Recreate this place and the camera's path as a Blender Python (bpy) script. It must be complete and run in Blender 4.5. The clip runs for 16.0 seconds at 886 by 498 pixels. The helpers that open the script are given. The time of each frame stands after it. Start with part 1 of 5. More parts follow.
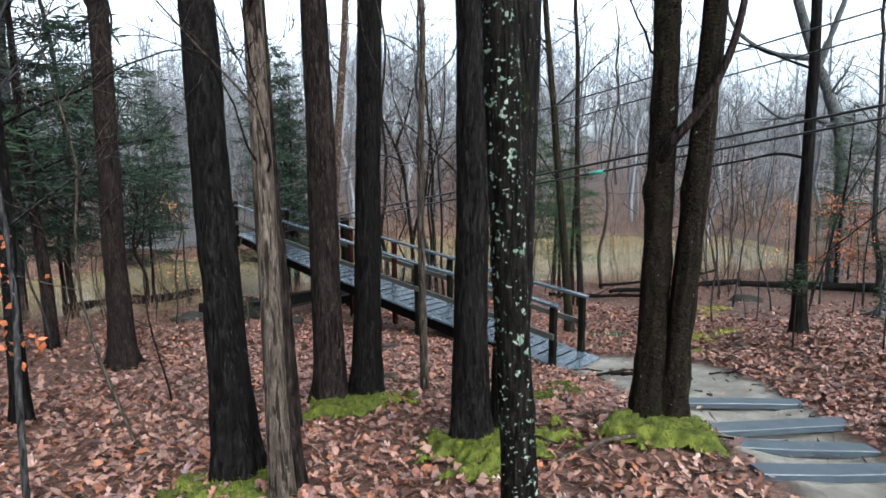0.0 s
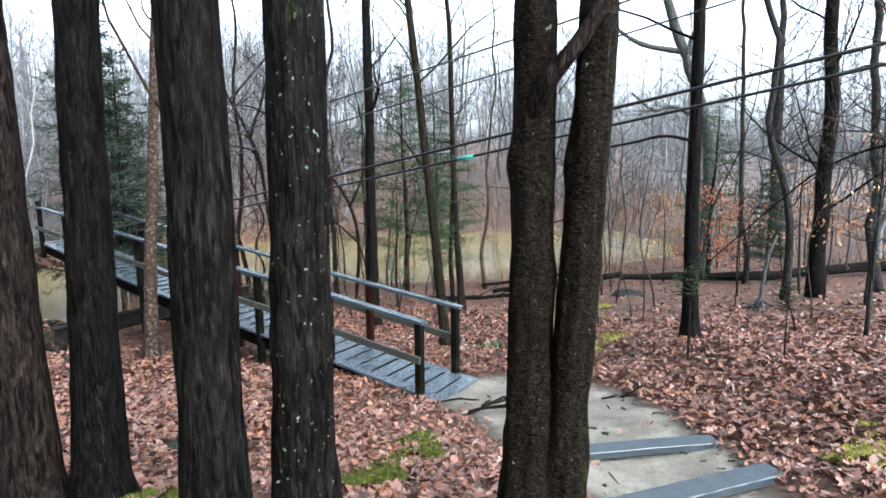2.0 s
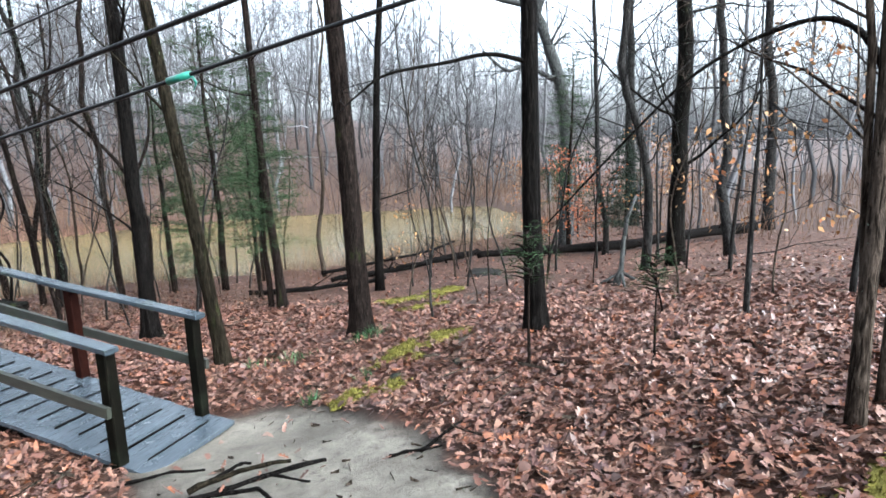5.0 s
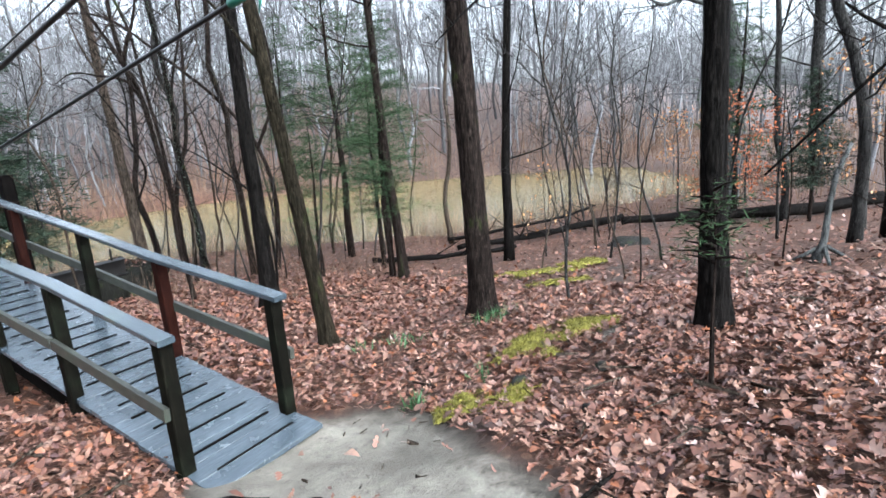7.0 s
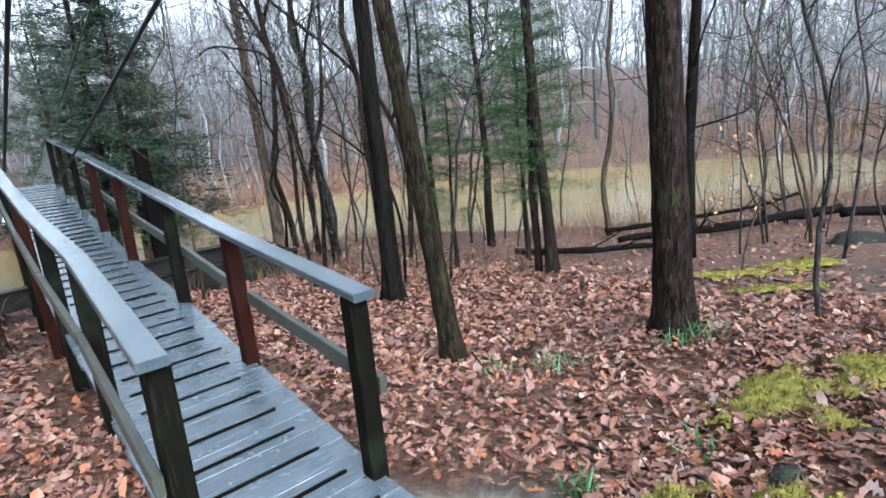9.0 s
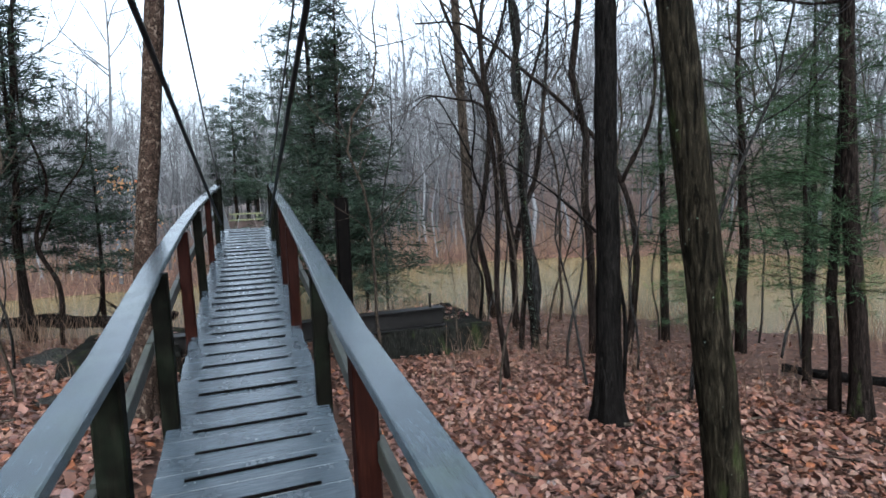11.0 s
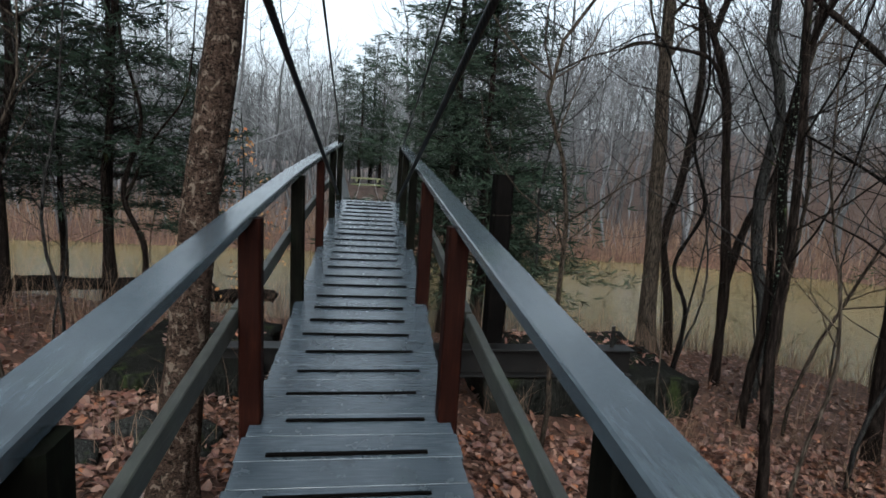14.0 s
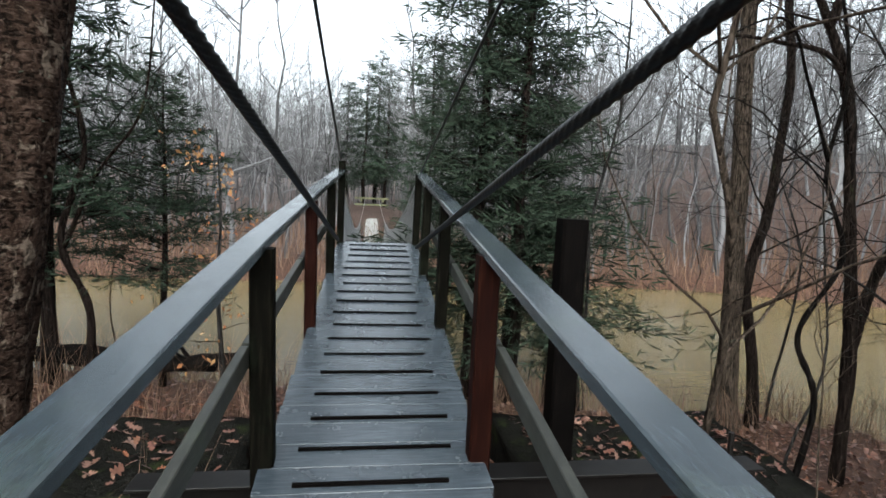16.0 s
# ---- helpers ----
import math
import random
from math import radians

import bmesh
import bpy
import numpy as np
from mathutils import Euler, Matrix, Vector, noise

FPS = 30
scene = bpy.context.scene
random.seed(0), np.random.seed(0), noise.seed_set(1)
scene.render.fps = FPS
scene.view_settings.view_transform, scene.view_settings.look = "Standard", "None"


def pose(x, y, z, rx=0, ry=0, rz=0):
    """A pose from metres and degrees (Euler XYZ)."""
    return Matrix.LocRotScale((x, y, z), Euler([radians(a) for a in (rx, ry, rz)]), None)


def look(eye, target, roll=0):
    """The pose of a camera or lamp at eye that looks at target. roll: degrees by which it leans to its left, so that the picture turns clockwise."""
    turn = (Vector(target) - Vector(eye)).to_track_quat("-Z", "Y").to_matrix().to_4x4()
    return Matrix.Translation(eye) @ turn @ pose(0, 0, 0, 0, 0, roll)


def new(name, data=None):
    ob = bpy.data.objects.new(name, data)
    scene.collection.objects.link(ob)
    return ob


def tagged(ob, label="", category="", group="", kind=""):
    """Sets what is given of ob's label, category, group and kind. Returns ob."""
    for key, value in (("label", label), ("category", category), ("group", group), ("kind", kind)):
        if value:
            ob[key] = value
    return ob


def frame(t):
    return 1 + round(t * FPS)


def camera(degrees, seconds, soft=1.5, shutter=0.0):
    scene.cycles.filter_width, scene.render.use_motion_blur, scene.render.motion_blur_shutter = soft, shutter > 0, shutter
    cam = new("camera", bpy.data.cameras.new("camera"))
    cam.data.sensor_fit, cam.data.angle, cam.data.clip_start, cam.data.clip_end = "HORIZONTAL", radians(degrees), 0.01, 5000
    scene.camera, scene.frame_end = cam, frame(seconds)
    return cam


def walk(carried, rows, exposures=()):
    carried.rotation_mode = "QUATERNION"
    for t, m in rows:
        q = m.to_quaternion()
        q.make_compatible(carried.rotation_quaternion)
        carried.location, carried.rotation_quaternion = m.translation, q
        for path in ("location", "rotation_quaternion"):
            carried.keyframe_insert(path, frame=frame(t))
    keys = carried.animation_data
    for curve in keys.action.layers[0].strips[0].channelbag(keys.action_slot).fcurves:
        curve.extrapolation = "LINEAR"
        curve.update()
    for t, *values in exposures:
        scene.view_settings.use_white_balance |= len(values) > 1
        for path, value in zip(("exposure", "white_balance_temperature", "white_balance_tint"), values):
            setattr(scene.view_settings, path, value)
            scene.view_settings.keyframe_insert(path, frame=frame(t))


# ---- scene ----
# ---- camera and its walk ----
cam = camera(76.2, 16.0, 1.6)
PATH = [
    (0, (-0.009, -0.013, 1.762), (1.423, 1.352, 1.467), -0.3),
    (0.5, (0.361, 0.24, 1.751), (1.823, 1.572, 1.456), -0.8),
    (1, (0.758, 0.442, 1.68), (2.26, 1.728, 1.383), -1.0),
    (1.5, (1.189, 0.564, 1.61), (2.75, 1.778, 1.314), -0.8),
    (2, (1.683, 0.649, 1.579), (3.348, 1.715, 1.275), -0.5),
    (2.5, (2.227, 0.7, 1.537), (3.942, 1.68, 1.221), -0.4),
    (3, (2.734, 0.708, 1.466), (4.521, 1.544, 1.141), -0.5),
    (3.5, (3.146, 0.704, 1.385), (4.99, 1.403, 1.051), -1.4),
    (3.7, (3.304, 0.703, 1.354), (5.165, 1.352, 1.016), -1.3),
    (5.8, (4.83, 0.873, 0.979), (6.602, 1.684, 0.528), -2.3),
    (6, (4.916, 0.907, 0.987), (6.656, 1.777, 0.523), -2.7),
    (6.5, (5.218, 1.056, 0.884), (6.93, 1.983, 0.427), -2.9),
    (7, (5.529, 1.243, 0.852), (7.129, 2.348, 0.384), -4.0),
    (7.5, (5.796, 1.422, 0.842), (7.293, 2.661, 0.369), -4.8),
    (8, (6.009, 1.666, 0.664), (7.403, 3.022, 0.2), -5.6),
    (8.2, (6.128, 1.817, 0.558), (7.493, 3.203, 0.09), -5.8),
    (10.3, (7.594, 3.32, 0.27), (8.594, 5.028, -0.017), -3.1),
    (10.5, (7.608, 3.484, 0.254), (8.530, 5.241, 0.002), -2.8),
    (11, (7.670, 3.976, 0.288), (8.372, 5.84, 0.106), -2.2),
    (11.5, (7.732, 4.51, 0.285), (8.217, 6.445, 0.152), -1.5),
    (12, (7.702, 4.953, 0.254), (8.048, 6.92, 0.155), -0.6),
    (12.5, (7.742, 5.452, 0.195), (8.062, 7.425, 0.121), 0.1),
    (13, (7.762, 5.879, 0.287), (8.118, 7.846, 0.224), 1.5),
    (13.5, (7.671, 6.309, 0.323), (8.037, 8.271, 0.193), 3.5),
    (14, (7.7, 6.782, 0.31), (8.033, 8.736, 0.047), 3.5),
    (14.5, (7.664, 7.227, 0.378), (7.899, 9.203, 0.186), 2.5),
    (15, (7.661, 7.635, 0.429), (7.937, 9.611, 0.292), 2.6),
    (15.5, (7.774, 8.131, 0.493), (8.122, 10.094, 0.333), 1.2),
    (16, (7.693, 8.618, 0.51), (8.009, 10.582, 0.3), 2.8),
]
EXPOSURES = [(0.0, 2.25, 5600, 4), (0.8, 2.28, 5650, 4), (2.0, 2.72, 5600, 4), (3.0, 2.62, 5600, 4), (3.5, 2.72, 5600, 4), (6.0, 2.7, 5700, 5), (7.0, 2.82, 5600, 5), (8.2, 2.8, 5500, 5), (10.5, 2.42, 5450, 4), (11.5, 1.5, 5700, 3), (12.2, 1.3, 5900, 1), (12.6, 1.36, 5900, 1), (13.5, 1.45, 5900, 2), (14.0, 1.38, 5850, 2), (14.5, 1.82, 6000, 3), (16.0, 1.9, 6150, 4)]
walk(cam, [(t, look(eye, target, roll)) for t, eye, target, roll in PATH], EXPOSURES)

# ---- overcast sky and its soft sun ----
world = bpy.data.worlds.new("overcast_sky")
scene.world = world
world.use_nodes = True
wn, wl = world.node_tree.nodes, world.node_tree.links
wn.clear()
sky = wn.new("ShaderNodeTexSky")
sky.sky_type, sky.sun_disc = "NISHITA", False
sky.sun_elevation, sky.sun_rotation = radians(38), radians(200)
sky.air_density, sky.dust_density, sky.ozone_density = 1.0, 6.0, 0.6
cloud = wn.new("ShaderNodeHueSaturation")
cloud.inputs["Saturation"].default_value = 0.22
bg = wn.new("ShaderNodeBackground")
bg.inputs["Strength"].default_value = 0.15
out = wn.new("ShaderNodeOutputWorld")
wl.new(sky.outputs[0], cloud.inputs["Color"])
wl.new(cloud.outputs[0], bg.inputs["Color"])
wl.new(bg.outputs[0], out.inputs["Surface"])

sun = new("sun", bpy.data.lights.new("sun", "SUN"))
sun.data.energy, sun.data.angle, sun.data.color = 0.8, radians(25), (1.0, 0.97, 0.93)
sun.matrix_world = pose(0, 0, 30, 52, 0, 200 - 180)

# ---- materials ----
def ramp_stops(node, stops):
    e = node.color_ramp.elements
    while len(e) < len(stops):
        e.new(0.5)
    for i, (at, c) in enumerate(stops):
        e[i].position, e[i].color = at, (*c, 1)


class Mat:
    """A node material with a few short ways to add nodes."""

    def __init__(self, name, rough=0.6, spec=0.4):
        self.m = bpy.data.materials.new(name)
        self.m.use_nodes = True
        self.n, self.l = self.m.node_tree.nodes, self.m.node_tree.links
        self.b = self.n["Principled BSDF"]
        self.b.inputs["Roughness"].default_value = rough
        self.b.inputs["Specular IOR Level"].default_value = spec
        self.tc = self.n.new("ShaderNodeTexCoord")

    def coords(self, scale=(1, 1, 1), shift=False):
        mp = self.n.new("ShaderNodeMapping")
        mp.inputs["Scale"].default_value = scale
        self.l.new(self.tc.outputs["Object"], mp.inputs["Vector"])
        if shift:
            info = self.n.new("ShaderNodeObjectInfo")
            mul = self.n.new("ShaderNodeMath")
            mul.operation = "MULTIPLY"
            mul.inputs[1].default_value = 37.0
            self.l.new(info.outputs["Random"], mul.inputs[0])
            self.l.new(mul.outputs[0], mp.inputs["Location"])
        return mp.outputs[0]

    def noise(self, vec, scale, detail=4.0, rough=0.6, distort=0.0):
        t = self.n.new("ShaderNodeTexNoise")
        t.inputs["Scale"].default_value, t.inputs["Detail"].default_value = scale, detail
        t.inputs["Roughness"].default_value, t.inputs["Distortion"].default_value = rough, distort
        self.l.new(vec, t.inputs["Vector"])
        return t.outputs["Fac"]

    def ramp(self, fac, *stops):
        r = self.n.new("ShaderNodeValToRGB")
        ramp_stops(r, stops)
        self.l.new(fac, r.inputs[0])
        return r.outputs[0]

    def mix(self, fac, a, b, mode="MIX"):
        x = self.n.new("ShaderNodeMix")
        x.data_type, x.blend_type = "RGBA", mode
        for sock, v in ((x.inputs[0], fac), (x.inputs[6], a), (x.inputs[7], b)):
            if isinstance(v, (int, float)):
                sock.default_value = v
            elif isinstance(v, tuple):
                sock.default_value = (*v, 1)
            else:
                self.l.new(v, sock)
        return x.outputs[2]

    def random(self):
        return self.n.new("ShaderNodeObjectInfo").outputs["Random"]

    def island(self):
        return self.n.new("ShaderNodeNewGeometry").outputs["Random Per Island"]

    def attr(self, name):
        a = self.n.new("ShaderNodeAttribute")
        a.attribute_name = name
        return a.outputs["Fac"]

    def color(self, c):
        """Base colour, halved: wet things are dark, and the raised exposure then whitens the sky."""
        self.l.new(self.mix(1.0, c, (0.50, 0.50, 0.50), "MULTIPLY"), self.b.inputs["Base Color"])

    def rough(self, fac, lo, hi):
        r = self.n.new("ShaderNodeMapRange")
        r.inputs["To Min"].default_value, r.inputs["To Max"].default_value = lo, hi
        self.l.new(fac, r.inputs[0])
        self.l.new(r.outputs[0], self.b.inputs["Roughness"])

    def bump(self, fac, strength, distance):
        b = self.n.new("ShaderNodeBump")
        b.inputs["Strength"].default_value, b.inputs["Distance"].default_value = strength, distance
        self.l.new(fac, b.inputs["Height"])
        self.l.new(b.outputs[0], self.b.inputs["Normal"])


def bark_mat(name, dark, mid, light, lichen=0.0, moss=0.0, along=0.22, flake=0.0):
    m = Mat(name, 0.75, 0.02)
    long = m.coords((1, 1, along), True)
    furrow = m.noise(long, 34, 6, 0.65, 0.6)
    tall = 0.12 if along < 0.5 else 1.6
    patch = m.noise(m.coords((1, 1, 0.4 if along < 0.5 else 1.2), True), 5.0, 6, 0.7, 0.8)
    crack = m.noise(m.coords((1, 1, tall), True), 48, 3, 0.55, 0.9)
    ridge = m.noise(m.coords((1, 1, 1.6 * tall), True), 70, 4, 0.65, 0.4)
    c = m.ramp(furrow, (0.32, dark), (0.55, mid), (0.74, light))
    c = m.mix(m.ramp(patch, (0.42, (0.0, 0.0, 0.0)), (0.66, (0.6, 0.6, 0.6))), c, tuple(0.35 * v for v in mid))
    c = m.mix(m.ramp(ridge, (0.52, (0, 0, 0)), (0.66, (0.55, 0.55, 0.55))), c, light)
    c = m.mix(m.ramp(crack, (0.38, (0.92, 0.92, 0.92)), (0.50, (0, 0, 0))), c, tuple(0.4 * v for v in dark))
    if flake:
        c = m.mix(m.ramp(m.noise(m.coords((1, 1, 0.7), True), 26, 4, 0.6, 0.8), (0.56, (0, 0, 0)), (0.62, (flake, flake, flake))), c, (0.20, 0.155, 0.12))
    if lichen:
        spots = m.noise(m.coords((1, 1, 1.1), True), 42, 2, 0.5, 0.3)
        big = m.noise(m.coords((1, 1, 1.1), True), 30.0, 2, 0.5, 0.3)
        pale = m.mix(m.ramp(m.noise(m.coords(), 25, 3), (0.4, (0, 0, 0)), (0.6, (1, 1, 1))), (0.10, 0.14, 0.10), (0.22, 0.25, 0.20))
        a = 0.76 - 0.145 * lichen
        c = m.mix(m.ramp(spots, (a, (0, 0, 0)), (a + 0.02, (1, 1, 1))), c, pale)
        c = m.mix(m.ramp(big, (a, (0, 0, 0)), (a + 0.015, (1, 1, 1))), c, pale)
    if moss:
        where = m.noise(m.coords((1, 1, 0.5), True), 4.0, 5, 0.65)
        a = 0.66 - 0.12 * moss
        c = m.mix(m.ramp(where, (a, (0, 0, 0)), (a + 0.14, (0.7, 0.7, 0.7))), c, (0.055, 0.075, 0.022))
    m.color(c)
    m.rough(furrow, 0.5, 0.9)
    m.bump(m.mix(0.5, furrow, crack), 1.0, 0.03)
    return m.m


BARK_DARK = bark_mat("wet_dark_bark", (0.003, 0.0025, 0.0022), (0.009, 0.0075, 0.0066), (0.030, 0.026, 0.024))
BARK_BROWN = bark_mat("brown_bark", (0.006, 0.0043, 0.0036), (0.021, 0.0150, 0.0125), (0.07, 0.052, 0.044), 0.0, 0.25, 0.34)
BARK_SPOTTED = bark_mat("lichen_spotted_bark", (0.003, 0.0026, 0.0022), (0.008, 0.0066, 0.0054), (0.026, 0.022, 0.018), 0.78, 0.4)
BARK_FEW = bark_mat("bark_with_few_lichens", (0.0035, 0.003, 0.0026), (0.010, 0.008, 0.007), (0.030, 0.026, 0.022), 0.35, 0.3)
BARK_TAN = bark_mat("tan_bark", (0.022, 0.016, 0.012), (0.085, 0.065, 0.050), (0.19, 0.15, 0.12), 0.15)
BARK_MOSSY = bark_mat("mossy_brown_bark", (0.006, 0.005, 0.003), (0.022, 0.0175, 0.0115), (0.07, 0.057, 0.038), 0.1, 0.5)
BARK_GREY = bark_mat("grey_bark", (0.014, 0.013, 0.012), (0.045, 0.042, 0.040), (0.11, 0.105, 0.10), 0.2)
BARK_PALE = bark_mat("pale_grey_bark", (0.05, 0.05, 0.049), (0.115, 0.118, 0.115), (0.2, 0.207, 0.2), 0.4)
BARK_FLAKE = bark_mat("flaking_brown_bark", (0.016, 0.010, 0.0075), (0.070, 0.043, 0.032), (0.16, 0.115, 0.09), 0.2, 0.0, 0.55, 0.9)
BARK_RINGED = bark_mat("dark_ringed_bark", (0.004, 0.003, 0.002), (0.0145, 0.0105, 0.007), (0.05, 0.037, 0.026), 0.12, 0.45, 1.5)


def hazy_far_bark():
    m = Mat("haze_paled_grey_bark", 0.85, 0.05)
    # grey bark paled and blued: distance haze is put into its colour
    c = m.ramp(m.island(), (0.0, (0.06, 0.057, 0.058)), (0.5, (0.175, 0.172, 0.18)), (1.0, (0.34, 0.34, 0.355)))
    m.color(m.mix(m.ramp(m.noise(m.coords((1, 1, 0.3)), 1.3, 4), (0.35, (0, 0, 0)), (0.7, (0.6, 0.6, 0.6))), c, (0.05, 0.047, 0.046)))
    return m.m


def ground_mat():
    m = Mat("leaf_littered_soil", 0.8, 0.12)
    v = m.coords()
    fine, mid, big = m.noise(v, 38, 6, 0.7), m.noise(v, 9, 5, 0.65), m.noise(v, 0.7, 4, 0.6)
    vor = m.n.new("ShaderNodeTexVoronoi")
    vor.inputs["Scale"].default_value = 24
    m.l.new(v, vor.inputs["Vector"])
    leafy = m.ramp(m.mix(0.5, vor.outputs["Color"], fine), (0.25, (0.022, 0.013, 0.010)), (0.45, (0.085, 0.042, 0.029)), (0.62, (0.16, 0.082, 0.054)), (0.8, (0.30, 0.17, 0.115)))
    leafy = m.mix(m.ramp(big, (0.4, (0, 0, 0)), (0.7, (0.5, 0.5, 0.5))), leafy, (0.10, 0.062, 0.05))
    sand = m.ramp(m.mix(0.35, mid, fine), (0.30, (0.06, 0.051, 0.041)), (0.46, (0.25, 0.226, 0.188)), (0.72, (0.40, 0.365, 0.31)))
    sand = m.mix(m.ramp(m.noise(v, 1.6, 5, 0.6), (0.42, (0, 0, 0)), (0.62, (0.55, 0.55, 0.55))), sand, (0.075, 0.065, 0.054))
    soil = m.ramp(m.mix(0.5, mid, fine), (0.3, (0.035, 0.028, 0.023)), (0.7, (0.12, 0.095, 0.078)))
    edge = m.ramp(m.attr("path"), (0.30, (0, 0, 0)), (0.48, (1, 1, 1)))
    slope = m.mix(0.45, m.mix(0.5, big, fine), m.noise(v, 0.16, 5, 0.65))
    leafy = m.mix(m.attr("hill"), leafy, m.ramp(slope, (0.34, (0.040, 0.030, 0.026)), (0.5, (0.105, 0.072, 0.060)), (0.68, (0.19, 0.132, 0.110))))
    c = m.mix(edge, leafy, soil)
    c = m.mix(m.ramp(m.mix(0.25, m.attr("path"), mid), (0.44, (0, 0, 0)), (0.62, (1, 1, 1))), c, sand)
    m.color(c)
    m.rough(mid, 0.4, 0.9)
    m.bump(m.mix(0.4, fine, mid), 0.9, 0.03)
    return m.m


def leaf_mat(name, *stops, rough=0.45, spec=0.22):
    m = Mat(name, rough, spec)
    n = len(stops) - 1
    c = m.ramp(m.island(), *[(i / n, s) for i, s in enumerate(stops)])
    m.color(m.mix(m.ramp(m.noise(m.coords(), 55, 3), (0.35, (0, 0, 0)), (0.75, (0.5, 0.5, 0.5))), c, (0.05, 0.03, 0.022)))
    m.b.inputs["Roughness"].default_value = rough
    return m.m


def wood_mat(name, dark, mid, light, along, rough_lo, rough_hi, algae=0.0, spec=0.5):
    m = Mat(name, 0.4, spec)
    scale = [9, 9, 9]
    scale[along] = 0.7
    g = m.coords(tuple(scale), True)
    grain = m.noise(g, 9, 6, 0.65, 0.4)
    blot = m.noise(m.coords((1, 1, 1), True), 5.5, 5, 0.62)
    c = m.ramp(grain, (0.3, dark), (0.52, mid), (0.75, light))
    c = m.mix(m.ramp(blot, (0.4, (0, 0, 0)), (0.68, (0.7, 0.7, 0.7))), c, tuple(0.6 * v for v in mid))
    c = m.mix(m.ramp(m.random(), (0.0, (0, 0, 0)), (1.0, (0.35, 0.35, 0.35))), c, dark)
    if algae:
        c = m.mix(m.ramp(m.noise(m.coords((1, 1, 1), True), 3.2, 6, 0.7), (0.5, (0, 0, 0)), (0.72, (algae, algae, algae))), c, (0.085, 0.12, 0.07))
    m.color(c)
    m.rough(blot, rough_lo, rough_hi)
    m.bump(grain, 0.35, 0.0025)
    return m.m


DECK_WOOD = wood_mat("wet_blue_grey_boards", (0.045, 0.058, 0.070), (0.088, 0.110, 0.132), (0.15, 0.18, 0.208), 0, 0.14, 0.36)
RAIL_WOOD = wood_mat("wet_grey_green_rail", (0.034, 0.045, 0.055), (0.062, 0.082, 0.099), (0.10, 0.128, 0.15), 1, 0.12, 0.30, 0.35)
MID_WOOD = wood_mat("mossy_grey_brown_rail", (0.015, 0.016, 0.012), (0.045, 0.046, 0.036), (0.10, 0.10, 0.08), 1, 0.35, 0.7, 0.3)
POST_WOOD = wood_mat("dark_green_brown_post", (0.002, 0.002, 0.0013), (0.0052, 0.0046, 0.003), (0.024, 0.021, 0.014), 2, 0.6, 0.9, 0.12, 0.03)
RED_WOOD = wood_mat("red_brown_post", (0.005, 0.0014, 0.001), (0.021, 0.005, 0.003), (0.06, 0.018, 0.010), 2, 0.5, 0.8, 0.0, 0.04)
STEP_WOOD = wood_mat("wet_slate_blue_plank", (0.02, 0.028, 0.036), (0.042, 0.058, 0.072), (0.075, 0.098, 0.117), 0, 0.32, 0.6, 0.2)
BLACK_WOOD = wood_mat("near_black_timber", (0.0015, 0.0012, 0.0011), (0.004, 0.0032, 0.003), (0.014, 0.011, 0.009), 2, 0.6, 0.9, 0.0, 0.02)
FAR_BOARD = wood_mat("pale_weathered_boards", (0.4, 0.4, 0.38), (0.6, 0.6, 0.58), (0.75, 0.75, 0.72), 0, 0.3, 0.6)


def simple(name, a, b, scale, rough, metal=0.0, bump=0.0, dist=0.005, spec=0.5):
    m = Mat(name, rough, spec)
    f = m.noise(m.coords((1, 1, 1), True), scale, 6, 0.65)
    m.color(m.ramp(f, (0.3, a), (0.7, b)))
    m.b.inputs["Metallic"].default_value = metal
    if bump:
        m.bump(f, bump, dist)
    return m.m


STEEL = simple("dark_wet_steel", (0.003, 0.0025, 0.0025), (0.012, 0.010, 0.009), 9, 0.45, 0.0, 0.4, 0.005, 0.2)
CABLE = simple("black_steel_rope", (0.002, 0.002, 0.0022), (0.007, 0.007, 0.008), 60, 0.42, 0.0, 0.0, 0.005, 0.3)
GALV = simple("galvanised_wire", (0.3, 0.31, 0.32), (0.5, 0.51, 0.52), 40, 0.4, 0.7)
TAPE = simple("green_tape", (0.02, 0.22, 0.15), (0.05, 0.36, 0.25), 30, 0.4)
CONCRETE = bark_mat("mossy_concrete", (0.007, 0.0065, 0.0055), (0.019, 0.0185, 0.0155), (0.055, 0.053, 0.046), 0.0, 0.8)
ROCK = bark_mat("mossy_rock", (0.015, 0.015, 0.014), (0.05, 0.048, 0.044), (0.12, 0.118, 0.11), 0.3, 0.8)
# MOSS is the darker green: shade at the tree feet is in its colour
MOSS = simple("shaded_green_moss", (0.018, 0.024, 0.003), (0.13, 0.145, 0.013), 11, 0.9, 0, 1.0, 0.03, 0.15)
MOSS_BRIGHT = simple("yellow_green_moss", (0.07, 0.06, 0.016), (0.29, 0.26, 0.05), 9, 0.9, 0, 1.0, 0.03, 0.1)
NEEDLES = leaf_mat("cedar_needles", (0.012, 0.026, 0.017), (0.026, 0.05, 0.032), (0.05, 0.08, 0.052), rough=0.7, spec=0.05)
PINE = leaf_mat("pine_needles", (0.022, 0.05, 0.022), (0.04, 0.08, 0.034), (0.06, 0.11, 0.05), rough=0.7, spec=0.05)
